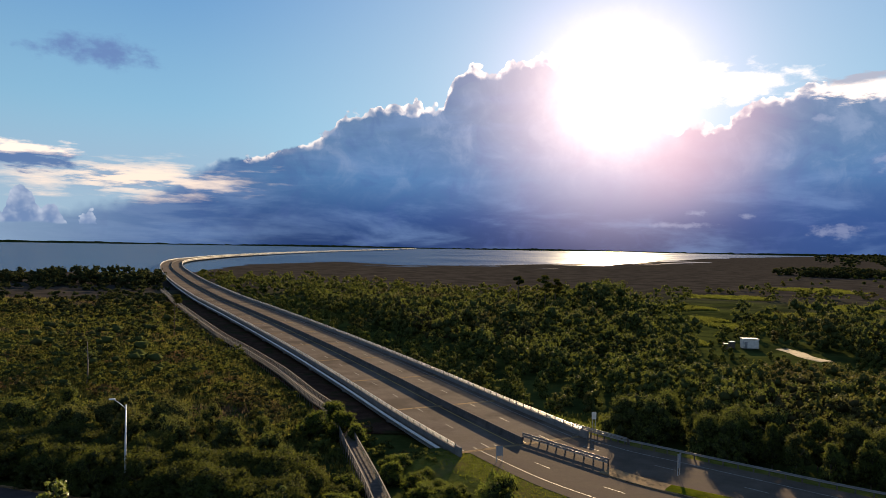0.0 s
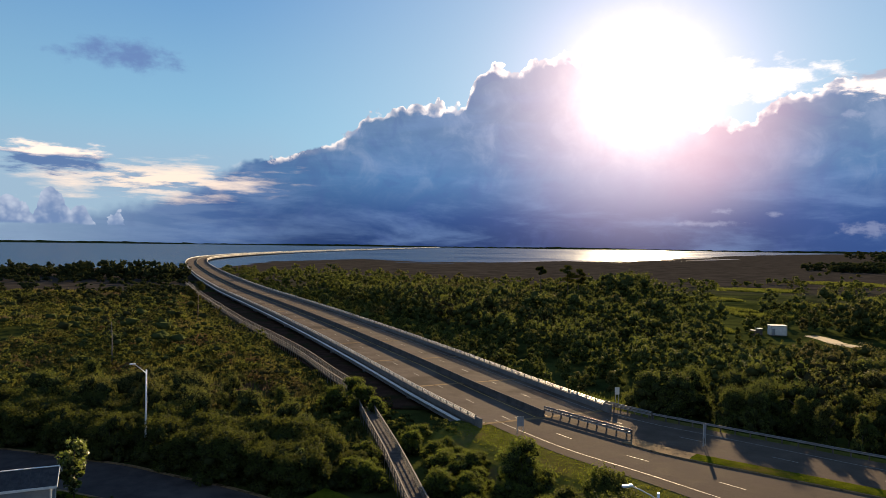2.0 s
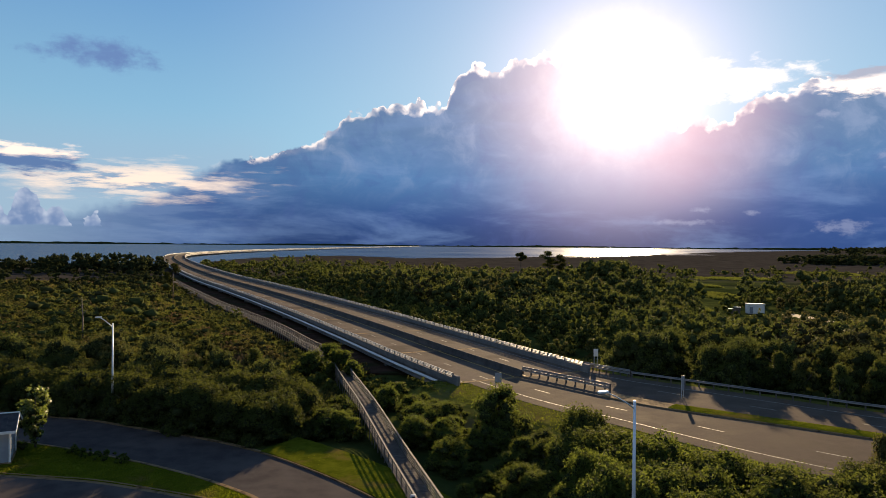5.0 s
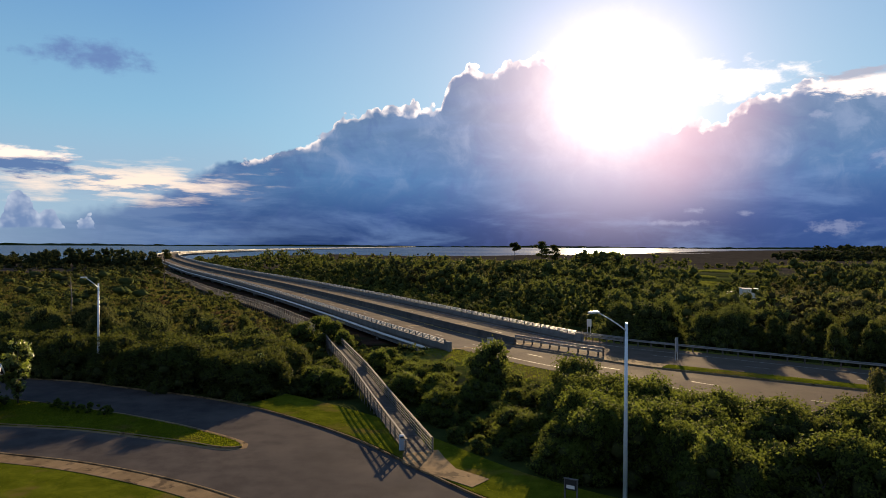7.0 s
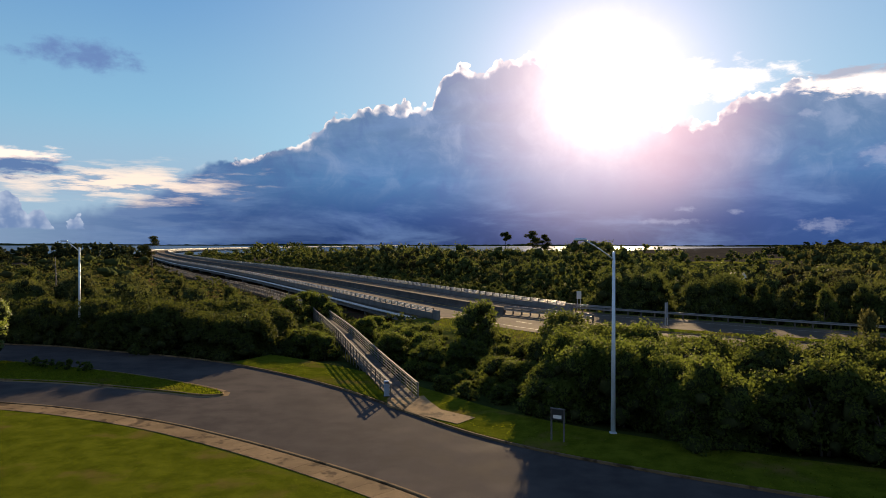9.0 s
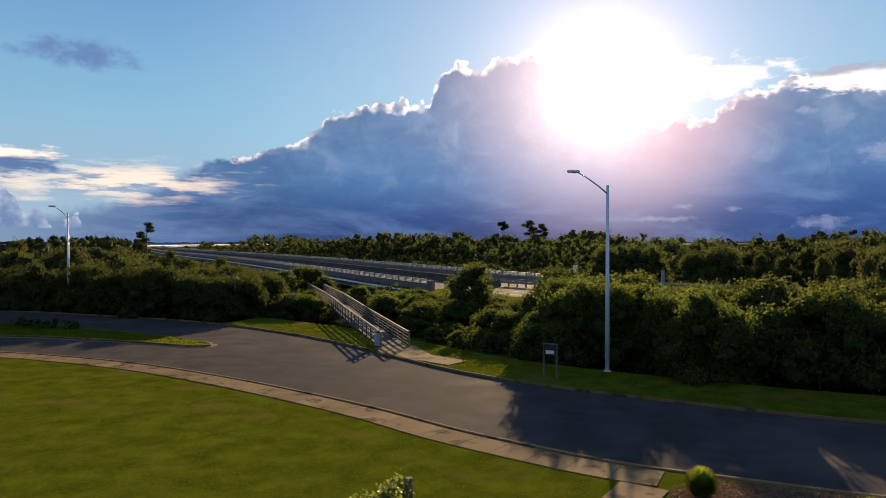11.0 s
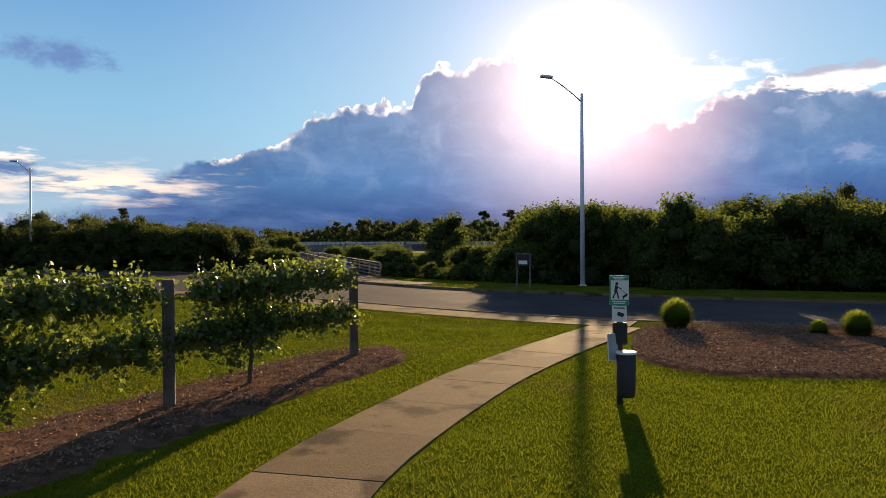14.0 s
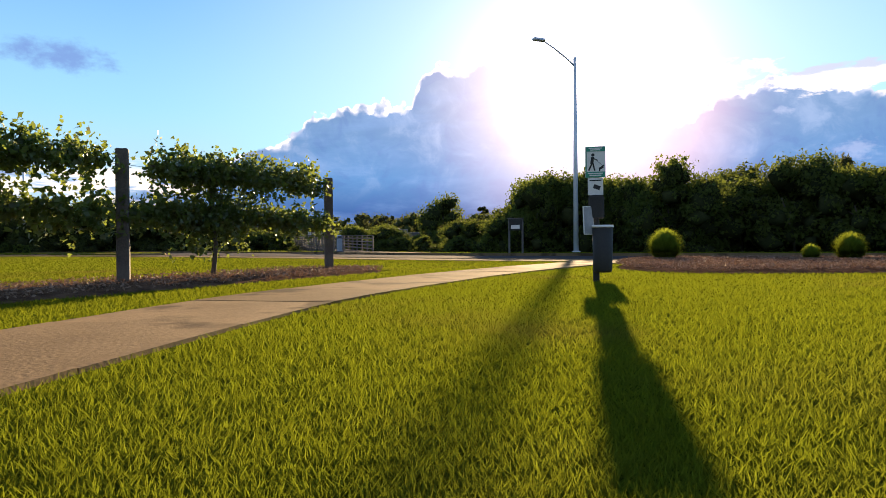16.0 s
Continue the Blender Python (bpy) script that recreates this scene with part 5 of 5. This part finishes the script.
def pet_station(x, y):
    root = thing("pet_waste_station", "green and white pet waste station with a black bin", "pet station", (x, y, 0.09), -14)
    part("post", boxed((0.09, 0.09, 2.0), (0, 0, 0.98), bevel=0.006), BLACK, root)
    sign = part("sign", boxed((0.29, 0.012, 0.46), (0, -0.045, 1.76), bevel=0.004), WHITE, root, "white sign with green bands and a walking figure shape")
    part("band", boxed((0.285, 0.006, 0.065), (0, -0.055, 1.95)), GREEN, sign, "green printed band")
    part("band", boxed((0.285, 0.006, 0.085), (0, -0.055, 1.575)), GREEN, sign, "green printed band")
    part("band", boxed((0.02, 0.006, 0.31), (-0.135, -0.0555, 1.77)), GREEN, sign)
    for size, at, turn in (((0.045, 0.004, 0.105), (-0.045, -0.0545, 1.785), 8), ((0.022, 0.004, 0.115), (-0.072, -0.0540, 1.69), 24), ((0.022, 0.004, 0.115), (-0.022, -0.0535, 1.69), -14),
                           ((0.075, 0.004, 0.016), (0.0, -0.0530, 1.80), 24), ((0.095, 0.003, 0.006), (0.055, -0.0525, 1.75), 42)):
        part("symbol", boxed(size, at, ry=turn), BLACK, sign, "dark printed walker symbol")
    part("symbol", tubed([(-0.035, -0.0508, 1.865), (-0.035, -0.0562, 1.865)], 0.024, 12), BLACK, sign)
    for size, at, turn in (((0.070, 0.004, 0.034), (0.085, -0.0545, 1.675), -32), ((0.018, 0.004, 0.05), (0.062, -0.0540, 1.648), 10), ((0.030, 0.004, 0.022), (0.112, -0.0535, 1.705), 0)):
        part("symbol", boxed(size, at, ry=turn), BLACK, sign, "dark printed dog symbol")
    for k in range(2):
        part("print_line", boxed((0.19 - 0.05 * k, 0.004, 0.014), (0.0, -0.0585, 1.962 - 0.024 * k)), WHITE, sign)
        part("print_line", boxed((0.21 - 0.04 * k, 0.004, 0.016), (0.0, -0.0585, 1.592 - 0.028 * k)), WHITE, sign)
    small = part("label_plate", boxed((0.22, 0.012, 0.25), (0.0, -0.05, 1.40), bevel=0.004), WHITE, root, "small white notice")
    part("symbol", boxed((0.1, 0.006, 0.06), (0.02, -0.058, 1.39), ry=20), BLACK, small)
    part("print_line", boxed((0.17, 0.004, 0.016), (0.0, -0.0575, 1.49)), BLACK, small)
    part("dispenser", boxed((0.22, 0.14, 0.34), (0.01, -0.05, 1.10), bevel=0.02), BLACK, root, "black bag dispenser box")
    note = part("side_notice", boxed((0.17, 0.02, 0.42), (-0.10, -0.15, 0.90), 38, 0.003, rx=-4), WHITE, root, "tilted white framed notice")
    # grey sheet over the white notice, coloured as its shaded face
    part("shade_panel", boxed((0.15, 0.006, 0.39), (-0.0926, -0.1605, 0.90), 38, rx=-4), GREY, note, "grey panel giving the white notice its shaded tone")
    bin_ = part("bin", tubed([(0.10, -0.10, 0.14), (0.10, -0.10, 0.18), (0.10, -0.10, 0.80)], [0.12, 0.135, 0.152], 20), BLACK, root, "black round waste bin")
    part("rim", tubed([(0.10, -0.10, 0.795), (0.10, -0.10, 0.80), (0.10, -0.10, 0.828), (0.10, -0.10, 0.832)], [0.158, 0.162, 0.160, 0.150], 20), WHITE, bin_, "white bin lid")


pet_station(2.25, 12.95)


# ---------------------------------------------------------------- vine row
def vine_row():
    strip = [Vector((-2.0, 18.5, 0)), Vector((-2.75, 16.8, 0)), Vector((-4.6, 12.4, 0)), Vector((-6.6, 7.6, 0)), Vector((-9.0, 2.0, 0)), Vector((-11, -3, 0))]
    pts = along([tuple(p) for p in strip], 0.5)
    bm = bmesh.new()
    rng = random.Random(3)
    rings = []
    for i, (p, d) in enumerate(zip(pts, headings(pts))):
        s = Vector((d.y, -d.x, 0))
        w = 1.35 * min(1.0, (0.15 + i * 0.5) / 1.6) ** 0.6
        rings.append([bm.verts.new(p + s * w * k / 4 * (1 + rng.uniform(-0.08, 0.08)) + Vector((0, 0, 0.06 + 0.10 * (1 - (k / 4) ** 2) + rng.uniform(0, 0.03)))) for k in range(-4, 5)])
    for a, b in zip(rings, rings[1:]):
        for k in range(8):
            bm.faces.new((a[k], a[k + 1], b[k + 1], b[k]))
    tagged(part("mulch_strip", bm, MULCH), "brown bark mulch strip under the vines", "mulch bed", kind="structure")
    for i, (x, y) in enumerate(ROW):
        root = thing("vine_post", "square weathered wooden trellis post", "post", (x, y, 0.1), 20, "vine posts")
        part("shaft", boxed((0.17, 0.17, 2.45), (0, 0, 0.75), 0, 0.015), POSTWOOD, root)
    for i in range(len(ROW) - 1):
        a, b = Vector((*ROW[i], 0.1)), Vector((*ROW[i + 1], 0.1))
        rng = np.random.default_rng(40 + i)
        root = thing("grapevine", "leafy green grapevine trained on trellis wires", "vine", tuple(a), group="grapevines")
        wood = bmesh.new()
        ps, us = [], []
        d = b - a
        f0 = (0.66, 0.60, 0.64)[i]

        def sprig(at, lean, count, length, loose):
            way = np.array(lean) + rng.normal(size=3) * 0.35
            way /= np.linalg.norm(way)
            t = np.linspace(0.05, 1, count)[:, None] * length
            p = at + way * t + rng.normal(size=(count, 3)) * loose
            ps.append(p)
            us.append(way * 0.35 + rng.normal(size=(count, 3)) * 0.7)

        for z, lo, hi, count, thick in ((1.78, 0.08, 0.86, 56, 0.25), (1.04, 0.06, 1.0, 54, 0.22)):
            for f in np.linspace(lo, hi, count):
                at = np.array(d) * f + (0, 0, z) + rng.normal(size=3) * (0.07, 0.07, 0.06)
                fill = 1.0 + 0.6 * math.exp(-((f - f0) / 0.16) ** 2)
                for k in range(8):
                    out = rng.normal(size=3) * (0.8, 0.8, 0.5) + (0, 0, 0.25 if rng.random() < 0.6 else -0.5)
                    sprig(at, out, int(12 * fill), thick * 1.35 * rng.uniform(0.6, 1.4), 0.05)
            for f in rng.uniform(lo, hi, 40 if z > 1.5 else 14):
                sprig(np.array(d) * f + (0, 0, z + 0.1), (0, 0, 1.0), 11, rng.uniform(0.18, 0.42), 0.03)
        for f in rng.normal(f0, 0.10, 170):
            sprig(np.array(d) * f + (0, 0, rng.uniform(0.55, 1.55)), rng.normal(size=3), 9, 0.24, 0.05)
        base = d * f0
        tube(wood, [tuple(base + Vector((0, 0, -0.1))), tuple(base + Vector((0.06, 0.03, 0.6))), tuple(base + Vector((-0.03, 0.02, 1.15))), tuple(base + Vector((0, 0, 1.7)))], [0.045, 0.036, 0.03, 0.02], 7)
        for z, lo, hi in ((1.78, 0.05, 0.90), (1.08, 0.10, 1.0)):
            tube(wood, [tuple(d * lo + Vector((0, 0, z))), tuple(d * ((lo + hi) / 2) + Vector((0.02, 0, z - 0.03))), tuple(d * hi + Vector((0, 0, z)))], [0.012, 0.022, 0.012], 5)
        part("stem", wood, BARK, root, kind="stuff")
        for z in (1.15, 1.75):
            part("wire", tubed([(0, 0, z), tuple(d + Vector((0, 0, z)))], 0.003, 4), DARK_CONCRETE, root)
        p, u = np.concatenate(ps), np.concatenate(us)
        n = len(p)
        w = u + rng.normal(size=(n, 3)) * 0.3
        w /= np.linalg.norm(w, axis=1)[:, None]
        e1 = np.cross(w, rng.normal(size=(n, 3)))
        e1 /= np.linalg.norm(e1, axis=1)[:, None] + 1e-9
        e2 = np.cross(w, e1)
        size = 0.041 * rng.uniform(0.55, 1.4, n)[:, None]
        lobes = ((-0.45, 0.0, 0.1), (-0.8, 0.62, -0.1), (0.15, 0.66, -0.25), (1.1, 0.0, 0.05), (0.15, -0.66, -0.25), (-0.8, -0.62, -0.1))
        v = np.stack([p + (e1 * x + e2 * y + w * z) * size for x, y, z in lobes], 1).reshape(-1, 3)
        part("foliage", quick_mesh("foliage", v, np.arange(6 * n).reshape(-1, 6), VINE, 6), None, root)


vine_row()


# ---------------------------------------------------------------- mulch bed and clumps
def mound(name, label, outline, mat, height, seed):
    rng = random.Random(seed)
    line = along([(*p,) for p in outline + outline[:1]], 0.5)[:-1]
    c = sum(line, Vector()) / len(line)
    bm = bmesh.new()
    rings = []
    for k in range(9):
        f = 1 - k / 9
        rings.append([bm.verts.new((c.x + (p.x - c.x) * f, c.y + (p.y - c.y) * f, 0.085 + height * (1 - f**3) + rng.uniform(0, 0.035) * (k > 0))) for p in line])
    for a, b in zip(rings, rings[1:]):
        for i in range(len(line)):
            j = (i + 1) % len(line)
            bm.faces.new((a[i], a[j], b[j], b[i]))
    bm.faces.new(rings[-1])
    return tagged(part(name, bm, mat), label, "mulch bed", kind="structure")


mound("mulch_bed", "brown bark mulch bed beside the drive", BED, MULCH, 0.14, 2)


def clump(x, y, r, seed):
    rng = np.random.default_rng(seed)
    root = thing("grass_clump", "round clump of bright green ornamental grass", "grass clump", (x, y, 0.12), group="grass clumps")
    n = int(5200 * min(1, r / 0.5))
    a, el = rng.uniform(0, 6.28, n), np.arcsin(rng.uniform(-0.45, 1, n))
    base = np.c_[np.cos(a), np.sin(a), np.zeros(n)] * (0.4 * r * rng.uniform(0, 1, n))[:, None]
    reach = r * rng.uniform(0.70, 1.18, n)
    tip = np.c_[np.cos(a) * np.cos(el) * reach, np.sin(a) * np.cos(el) * reach, 0.80 * r + np.sin(el) * reach * 0.98]
    side = np.c_[-np.sin(a), np.cos(a), np.zeros(n)] * 0.009
    mid = base * 0.35 + tip * 0.65 + np.c_[np.zeros(n), np.zeros(n), np.full(n, 0.22 * r)]
    v = np.stack([base - side, base + side, mid + side * 0.8, mid - side * 0.8, tip + side * 0.15, tip - side * 0.15], 1).reshape(-1, 3)
    i = np.arange(n) * 6
    part("tuft", quick_mesh("tuft", v, np.r_[np.c_[i, i + 1, i + 2, i + 3], np.c_[i + 3, i + 2, i + 4, i + 5]], TUFT), None, root)


clump(5.7, 21.75, 0.49, 1)
clump(9.65, 19.9, 0.40, 2)
clump(8.9, 20.3, 0.25, 3)


def bark_chips():
    rng = np.random.default_rng(9)
    n = 52000
    x, y = rng.uniform(3.6, 16, n), rng.uniform(14.8, 23.2, n)
    ok = inside(x, y, BED)
    row = ROW + [(-11, -3)]
    x2, y2 = rng.uniform(-10, -0.5, n), rng.uniform(2, 19.5, n)
    ok2 = distance(x2, y2, row) < 1.15
    x, y = np.r_[x[ok], x2[ok2]], np.r_[y[ok], y2[ok2]]
    n = len(x)
    p = np.c_[x, y, np.full(n, 0.19) + rng.uniform(-0.02, 0.06, n)]
    p[:, 2] -= np.where(x < 3.2, 0.04, 0)
    u = rng.normal(size=(n, 3)) * 0.4 + (0, 0, 1)
    v, q = leaf_quads(rng, p, u, 0.030, 0.38)
    tagged(new("bark_chips", quick_mesh("bark_chips", v, q, CHIP)), "loose brown bark chips on the beds", "mulch", kind="stuff")


bark_chips()


# ---------------------------------------------------------------- buildings
def site_hut(x, y, yaw):
    z = float(ground_height([x], [y])[0])
    root = thing("site_hut", "white flat-roofed portable hut in the clearing", "hut", (x, y, z), yaw)
    part("body", boxed((5.0, 3.0, 3.0), (0, 0, 1.75), bevel=0.04), WHITE, root)
    part("roof", boxed((5.3, 3.3, 0.14), (0, 0, 3.32), bevel=0.03), WHITE, root)
    part("skid", boxed((4.8, 2.6, 0.3), (0, 0, 0.1)), POSTWOOD, root)
    d = part("door", boxed((0.9, 0.05, 2.0), (-1.6, -1.52, 1.35), bevel=0.01), GREY, root)
    part("handle", boxed((0.05, 0.05, 0.14), (-1.3, -1.56, 1.3)), GALV, d)
    for k in (-2.3, 2.3):
        part("corner_post", boxed((0.1, 0.06, 2.9), (k, -1.52, 1.75)), GALV, root)


site_hut(79.2, 229.0, 0)
for i, (x, y, s) in enumerate(((71.0, 227.0, 1.7), (73.6, 229.0, 2.1))):
    root = thing("shed", "small dark equipment shed beside the hut", "shed", (x, y, float(ground_height([x], [y])[0])), 6 * i)
    part("body", boxed((s * 0.75, s * 0.75, s), (0, 0, s / 2), bevel=0.03), POSTWOOD, root)
    part("roof", boxed((s * 0.85, s * 0.85, 0.1), (0, 0, s + 0.04), bevel=0.02), WHITE, root)
bm = bmesh.new()
pts = along(TRACK, 2.0)
zs = ground_height([p.x for p in pts], [p.y for p in pts])
sweep(bm, [Vector((p.x, p.y, float(z) + 0.12)) for p, z in zip(pts, zs)], [(-2.9, -0.2), (-1.9, 0.05), (1.9, 0.05), (2.9, -0.2)], closed=False)
tagged(part("sand_track", bm, SAND), "pale sandy track beside the white hut", "track", kind="structure")


def shelter(x, y, yaw):
    root = thing("shelter", "small grey roadside building with a dark gable roof and white trim", "building", (x, y, 0.1), yaw)
    part("plinth", boxed((5.6, 4.2, 0.2), (0, 0, 0.0), bevel=0.02), CONCRETE, root)
    bm = bmesh.new()
    rings = [[bm.verts.new((x, y, z)) for y, z in ((-2.5, 2.95), (0, 4.15), (2.5, 2.95), (2.5, 3.07), (0, 4.27), (-2.5, 3.07))] for x in (-3.2, 3.2)]
    for k in range(6):
        bm.faces.new((rings[0][k], rings[0][(k + 1) % 6], rings[1][(k + 1) % 6], rings[1][k]))
    bm.faces.new(rings[0])
    bm.faces.new(rings[1][::-1])
    roof = part("roof", bm, SHINGLE, root, "dark shingled gable roof")
    part("ridge_cap", boxed((6.5, 0.26, 0.07), (0, 0, 4.29), bevel=0.02), WHITE, roof, "pale metal ridge cap")
    for sy in (-2.54, 2.54):
        part("fascia", boxed((6.46, 0.06, 0.24), (0, sy, 2.98)), WHITE, roof, "white fascia board")
    for sx in (-3.24, 3.24):
        for sy in (-1, 1):
            part("rake_board", boxed((0.06, 2.74, 0.22), (sx, sy * 1.25, 3.57), rx=-sy * 25.6), WHITE, roof, "white rake board")
    for k in range(1, 8):
        part("roof_seam", boxed((0.035, 2.70, 0.03), (-3.2 + 0.8 * k, -1.25, 3.685), rx=25.6), DARK_CONCRETE, roof)
    for sx in (-2.68, 2.68):
        for sy in (-1.98, 1.98):
            part("column", boxed((0.18, 0.18, 2.9), (sx, sy, 1.45), bevel=0.01), WHITE, root)
    part("wall", boxed((5.3, 3.9, 2.9), (0, 0, 1.45), bevel=0.02), GREY, root, "blue-grey clapboard wall")


shelter(-50.8, 58.8, 30)


def island_planting():
    root = thing("tree", "young oval street tree with bright green leaves", "tree", (-48.5, 63.4, 0.1))
    part("trunk", tubed([(0, 0, -0.2), (0.05, 0, 2.5), (0, 0, 5.6)], [0.10, 0.08, 0.03], 8), BARK, root)
    part("crown", bush_mesh(99, 1.9, 1.9, 0.7, 6.2, 40, 3600, 0.13, VINE, "oval"), None, root)
    for i, (x, y, w) in enumerate(((-43.5, 62.0, 1.6), (-41.4, 61.3, 1.5), (-39.4, 60.6, 1.5), (-37.6, 59.9, 1.3), (-50.3, 62.6, 1.8))):
        b = thing("hedge_plant", "low clipped dark green island shrub", "shrub", (x, y, 0.1), group="island shrubs")
        part("crown", bush_mesh(120 + i, w, w * 0.8, 0.05, 0.75 if i < 4 else 1.7, 14, 700, 0.09, LEAF), None, b)


island_planting()


def dead_snag(x, y, h):
    z = float(ground_height([x], [y])[0])
    root = thing("dead_tree", "bare grey dead tree trunk above the scrub", "tree", (x, y, z))
    bm = tubed([(0, 0, -0.5), (0.15, 0, h * 0.5), (-0.1, 0, h)], [0.2, 0.14, 0.05], 6)
    tube(bm, [(0.1, 0, h * 0.6), (1.0, 0.2, h * 0.72)], [0.07, 0.02], 5)
    tube(bm, [(0, 0, h * 0.75), (-0.8, 0, h * 0.85)], [0.06, 0.02], 5)
    part("trunk", bm, WOOD, root)


dead_snag(-92, 140, 9.5)


# ---------------------------------------------------------------- lawn blades
def grass():
    rng = np.random.default_rng(12)
    n = 500000
    t = rng.uniform(0, 1, n)
    y = 3.5 * (48 / 3.5) ** t
    x = np.interp(rng.uniform(0, 1, n), [0, 0.55, 1], [-1.0, 0.0, 0.72]) * (1.5 + y * 0.92)
    # the lawn all round the path's end
    turn, reach = rng.uniform(0, 6.28, 330000), 0.5 * 34 ** rng.uniform(0, 1, 330000)
    x, y = np.r_[x, 0.4 + np.cos(turn) * reach], np.r_[y, 3.0 + np.sin(turn) * reach]
    ok = inside(x, y, lawn_poly) & ~inside(x, y, BED) & (distance(x, y, WALK) > 0.8) & (distance(x, y, ROW + [(-11, -3)]) > 1.3)
    ok &= distance(x, y, [(p.x, p.y) for p in near_line]) > np.where(x > 5.6, 0.2, 1.85)
    x, y = x[ok], y[ok]
    n = len(x)
    a = rng.uniform(0, 6.28, n)
    away = np.hypot(x, y - 1.0)
    h = 0.040 * rng.uniform(0.5, 1.6, n) / (1 + away / 60)
    w = 0.0032 * (1 + away / 8)
    base = np.c_[x, y, np.full(n, 0.085)]
    side = np.c_[np.cos(a) * w, np.sin(a) * w, np.zeros(n)]
    tip = base + np.c_[rng.normal(0, 0.03, n), rng.normal(0, 0.03, n), h]
    v = np.stack([base - side, base + side, tip], 1).reshape(-1, 3)
    me = quick_mesh("grass", v, np.arange(3 * n).reshape(-1, 3), BLADE, 3)
    tagged(new("grass", me), "short mown green lawn grass", "grass", kind="stuff")
    # far lawns: island, verge, median and highway bank
    verge = [(p.x, p.y) for p in verge_in] + [(p.x, p.y) for p in verge_out[::-1]]
    strip = [(p.x, p.y) for p in beside(mid[6:60], -1.25)] + [(p.x, p.y) for p in beside(mid[6:60], 1.25)[::-1]]
    foot = [(p.x, p.y) for p in bank_line[:40]] + [(p.x, p.y) for p in beside(bank_line, 6.0)[:40][::-1]]
    spots = []
    for poly, z, count, high in ((ISLAND, 0.09, 26000, 0.07), (verge, 0.09, 7000, 0.05), (strip, 1.48, 9000, 0.10), (foot, 1.2, 30000, 0.16)):
        xs, ys = [q[0] for q in poly], [q[1] for q in poly]
        x, y = rng.uniform(max(min(xs), -66), max(xs), count * 3), rng.uniform(min(ys), max(ys), count * 3)
        keep = np.flatnonzero(inside(x, y, poly) & ~inside(x, y, PAD))[:count]
        x, y = x[keep], y[keep]
        zz = np.full(len(x), z)
        if high > 0.15:
            away = distance(x, y, [(p.x, p.y) for p in bank_line])
            zz = np.interp(away, [0, 5.0, 8.0, 12.0], [1.24, 1.09, 0.49, -0.66])
        spots.append(np.c_[x, y, zz, np.full(len(x), high)])
    q = np.concatenate(spots)
    n = len(q)
    a = rng.uniform(0, 6.28, n)
    side = np.c_[np.cos(a), np.sin(a), np.zeros(n)] * 0.05
    tip = q[:, :3] + np.c_[rng.normal(0, 0.05, n), rng.normal(0, 0.05, n), q[:, 3] * rng.uniform(0.6, 1.5, n)]
    v = np.stack([q[:, :3] - side, q[:, :3] + side, tip], 1).reshape(-1, 3)
    tagged(new("verge_grass", quick_mesh("verge_grass", v, np.arange(3 * n).reshape(-1, 3), BLADE, 3)), "sunlit green grass on verges and banks", "grass", kind="stuff")



def reeds(name, label, areas, mat, seed):
    """Tall wild grass in tufts: areas are (x0, x1, y0, y1, count, height, width, limit)."""
    rng = np.random.default_rng(seed)
    out = []
    for x0, x1, y0, y1, count, high, wide, lim in areas:
        x, y = rng.uniform(x0, x1, count // 5), rng.uniform(y0, y1, count // 5)
        ok = lim(x, y) & inside(x, y, SHORE)
        x, y = np.repeat(x[ok], 5) + rng.normal(0, wide * 1.6, 5 * ok.sum()), np.repeat(y[ok], 5) + rng.normal(0, wide * 1.6, 5 * ok.sum())
        n = len(x)
        a = rng.uniform(0, 6.28, n)
        base = np.c_[x, y, ground_height(x, y) - 0.1]
        side = np.c_[np.cos(a), np.sin(a), np.zeros(n)] * wide
        tip = base + np.c_[rng.normal(0, high * 0.3, n), rng.normal(0, high * 0.3, n), high * rng.uniform(0.5, 1.4, n)]
        out.append(np.stack([base - side, base + side, tip], 1).reshape(-1, 3))
    v = np.concatenate(out)
    tagged(new(name, quick_mesh(name, v, np.arange(len(v)).reshape(-1, 3), mat, 3)), label, "grass", kind="stuff")


wild = lambda x, y: left_of_board(x, y) & (distance(x, y, LOT + LOT[:1]) > 3)
reeds("marsh_grass", "tall olive and straw marsh grass between the shrubs", [
    (-140, -18, 84, 200, 90000, 0.9, 0.16, wild),
    (-270, -60, 200, 345, 40000, 1.0, 0.3, wild),
], REED, 61)
reeds("meadow_grass", "bright yellow-green meadow grass in the clearings", [
    (mx - rx, mx + rx, my - ry, my + ry, 12000 if mx > 20 else 5000, 0.9, 0.14 + my * 0.0009, lambda x, y, e=(mx, my, rx, ry): np.hypot((x - e[0]) / e[2], (y - e[1]) / e[3]) < 1.0 + 0.2 * np.sin(x * 0.3 + y * 0.17)) for mx, my, rx, ry in MEADOWS
], MEADOWGRASS, 62)
grass()

# ---------------------------------------------------------------- paving slabs
side_line = beside(along(NEAR_EDGE[1:15], 1.2), 0.98)
cut = [p for p in side_line if p.x < 5.2]
pave("pavement", "pale concrete footway slabs along the drive", cut, 1.55, 1.5)
pave("pavement", "curving pale concrete slab path across the lawn", along(WALK, 0.5), 1.52, 1.85)
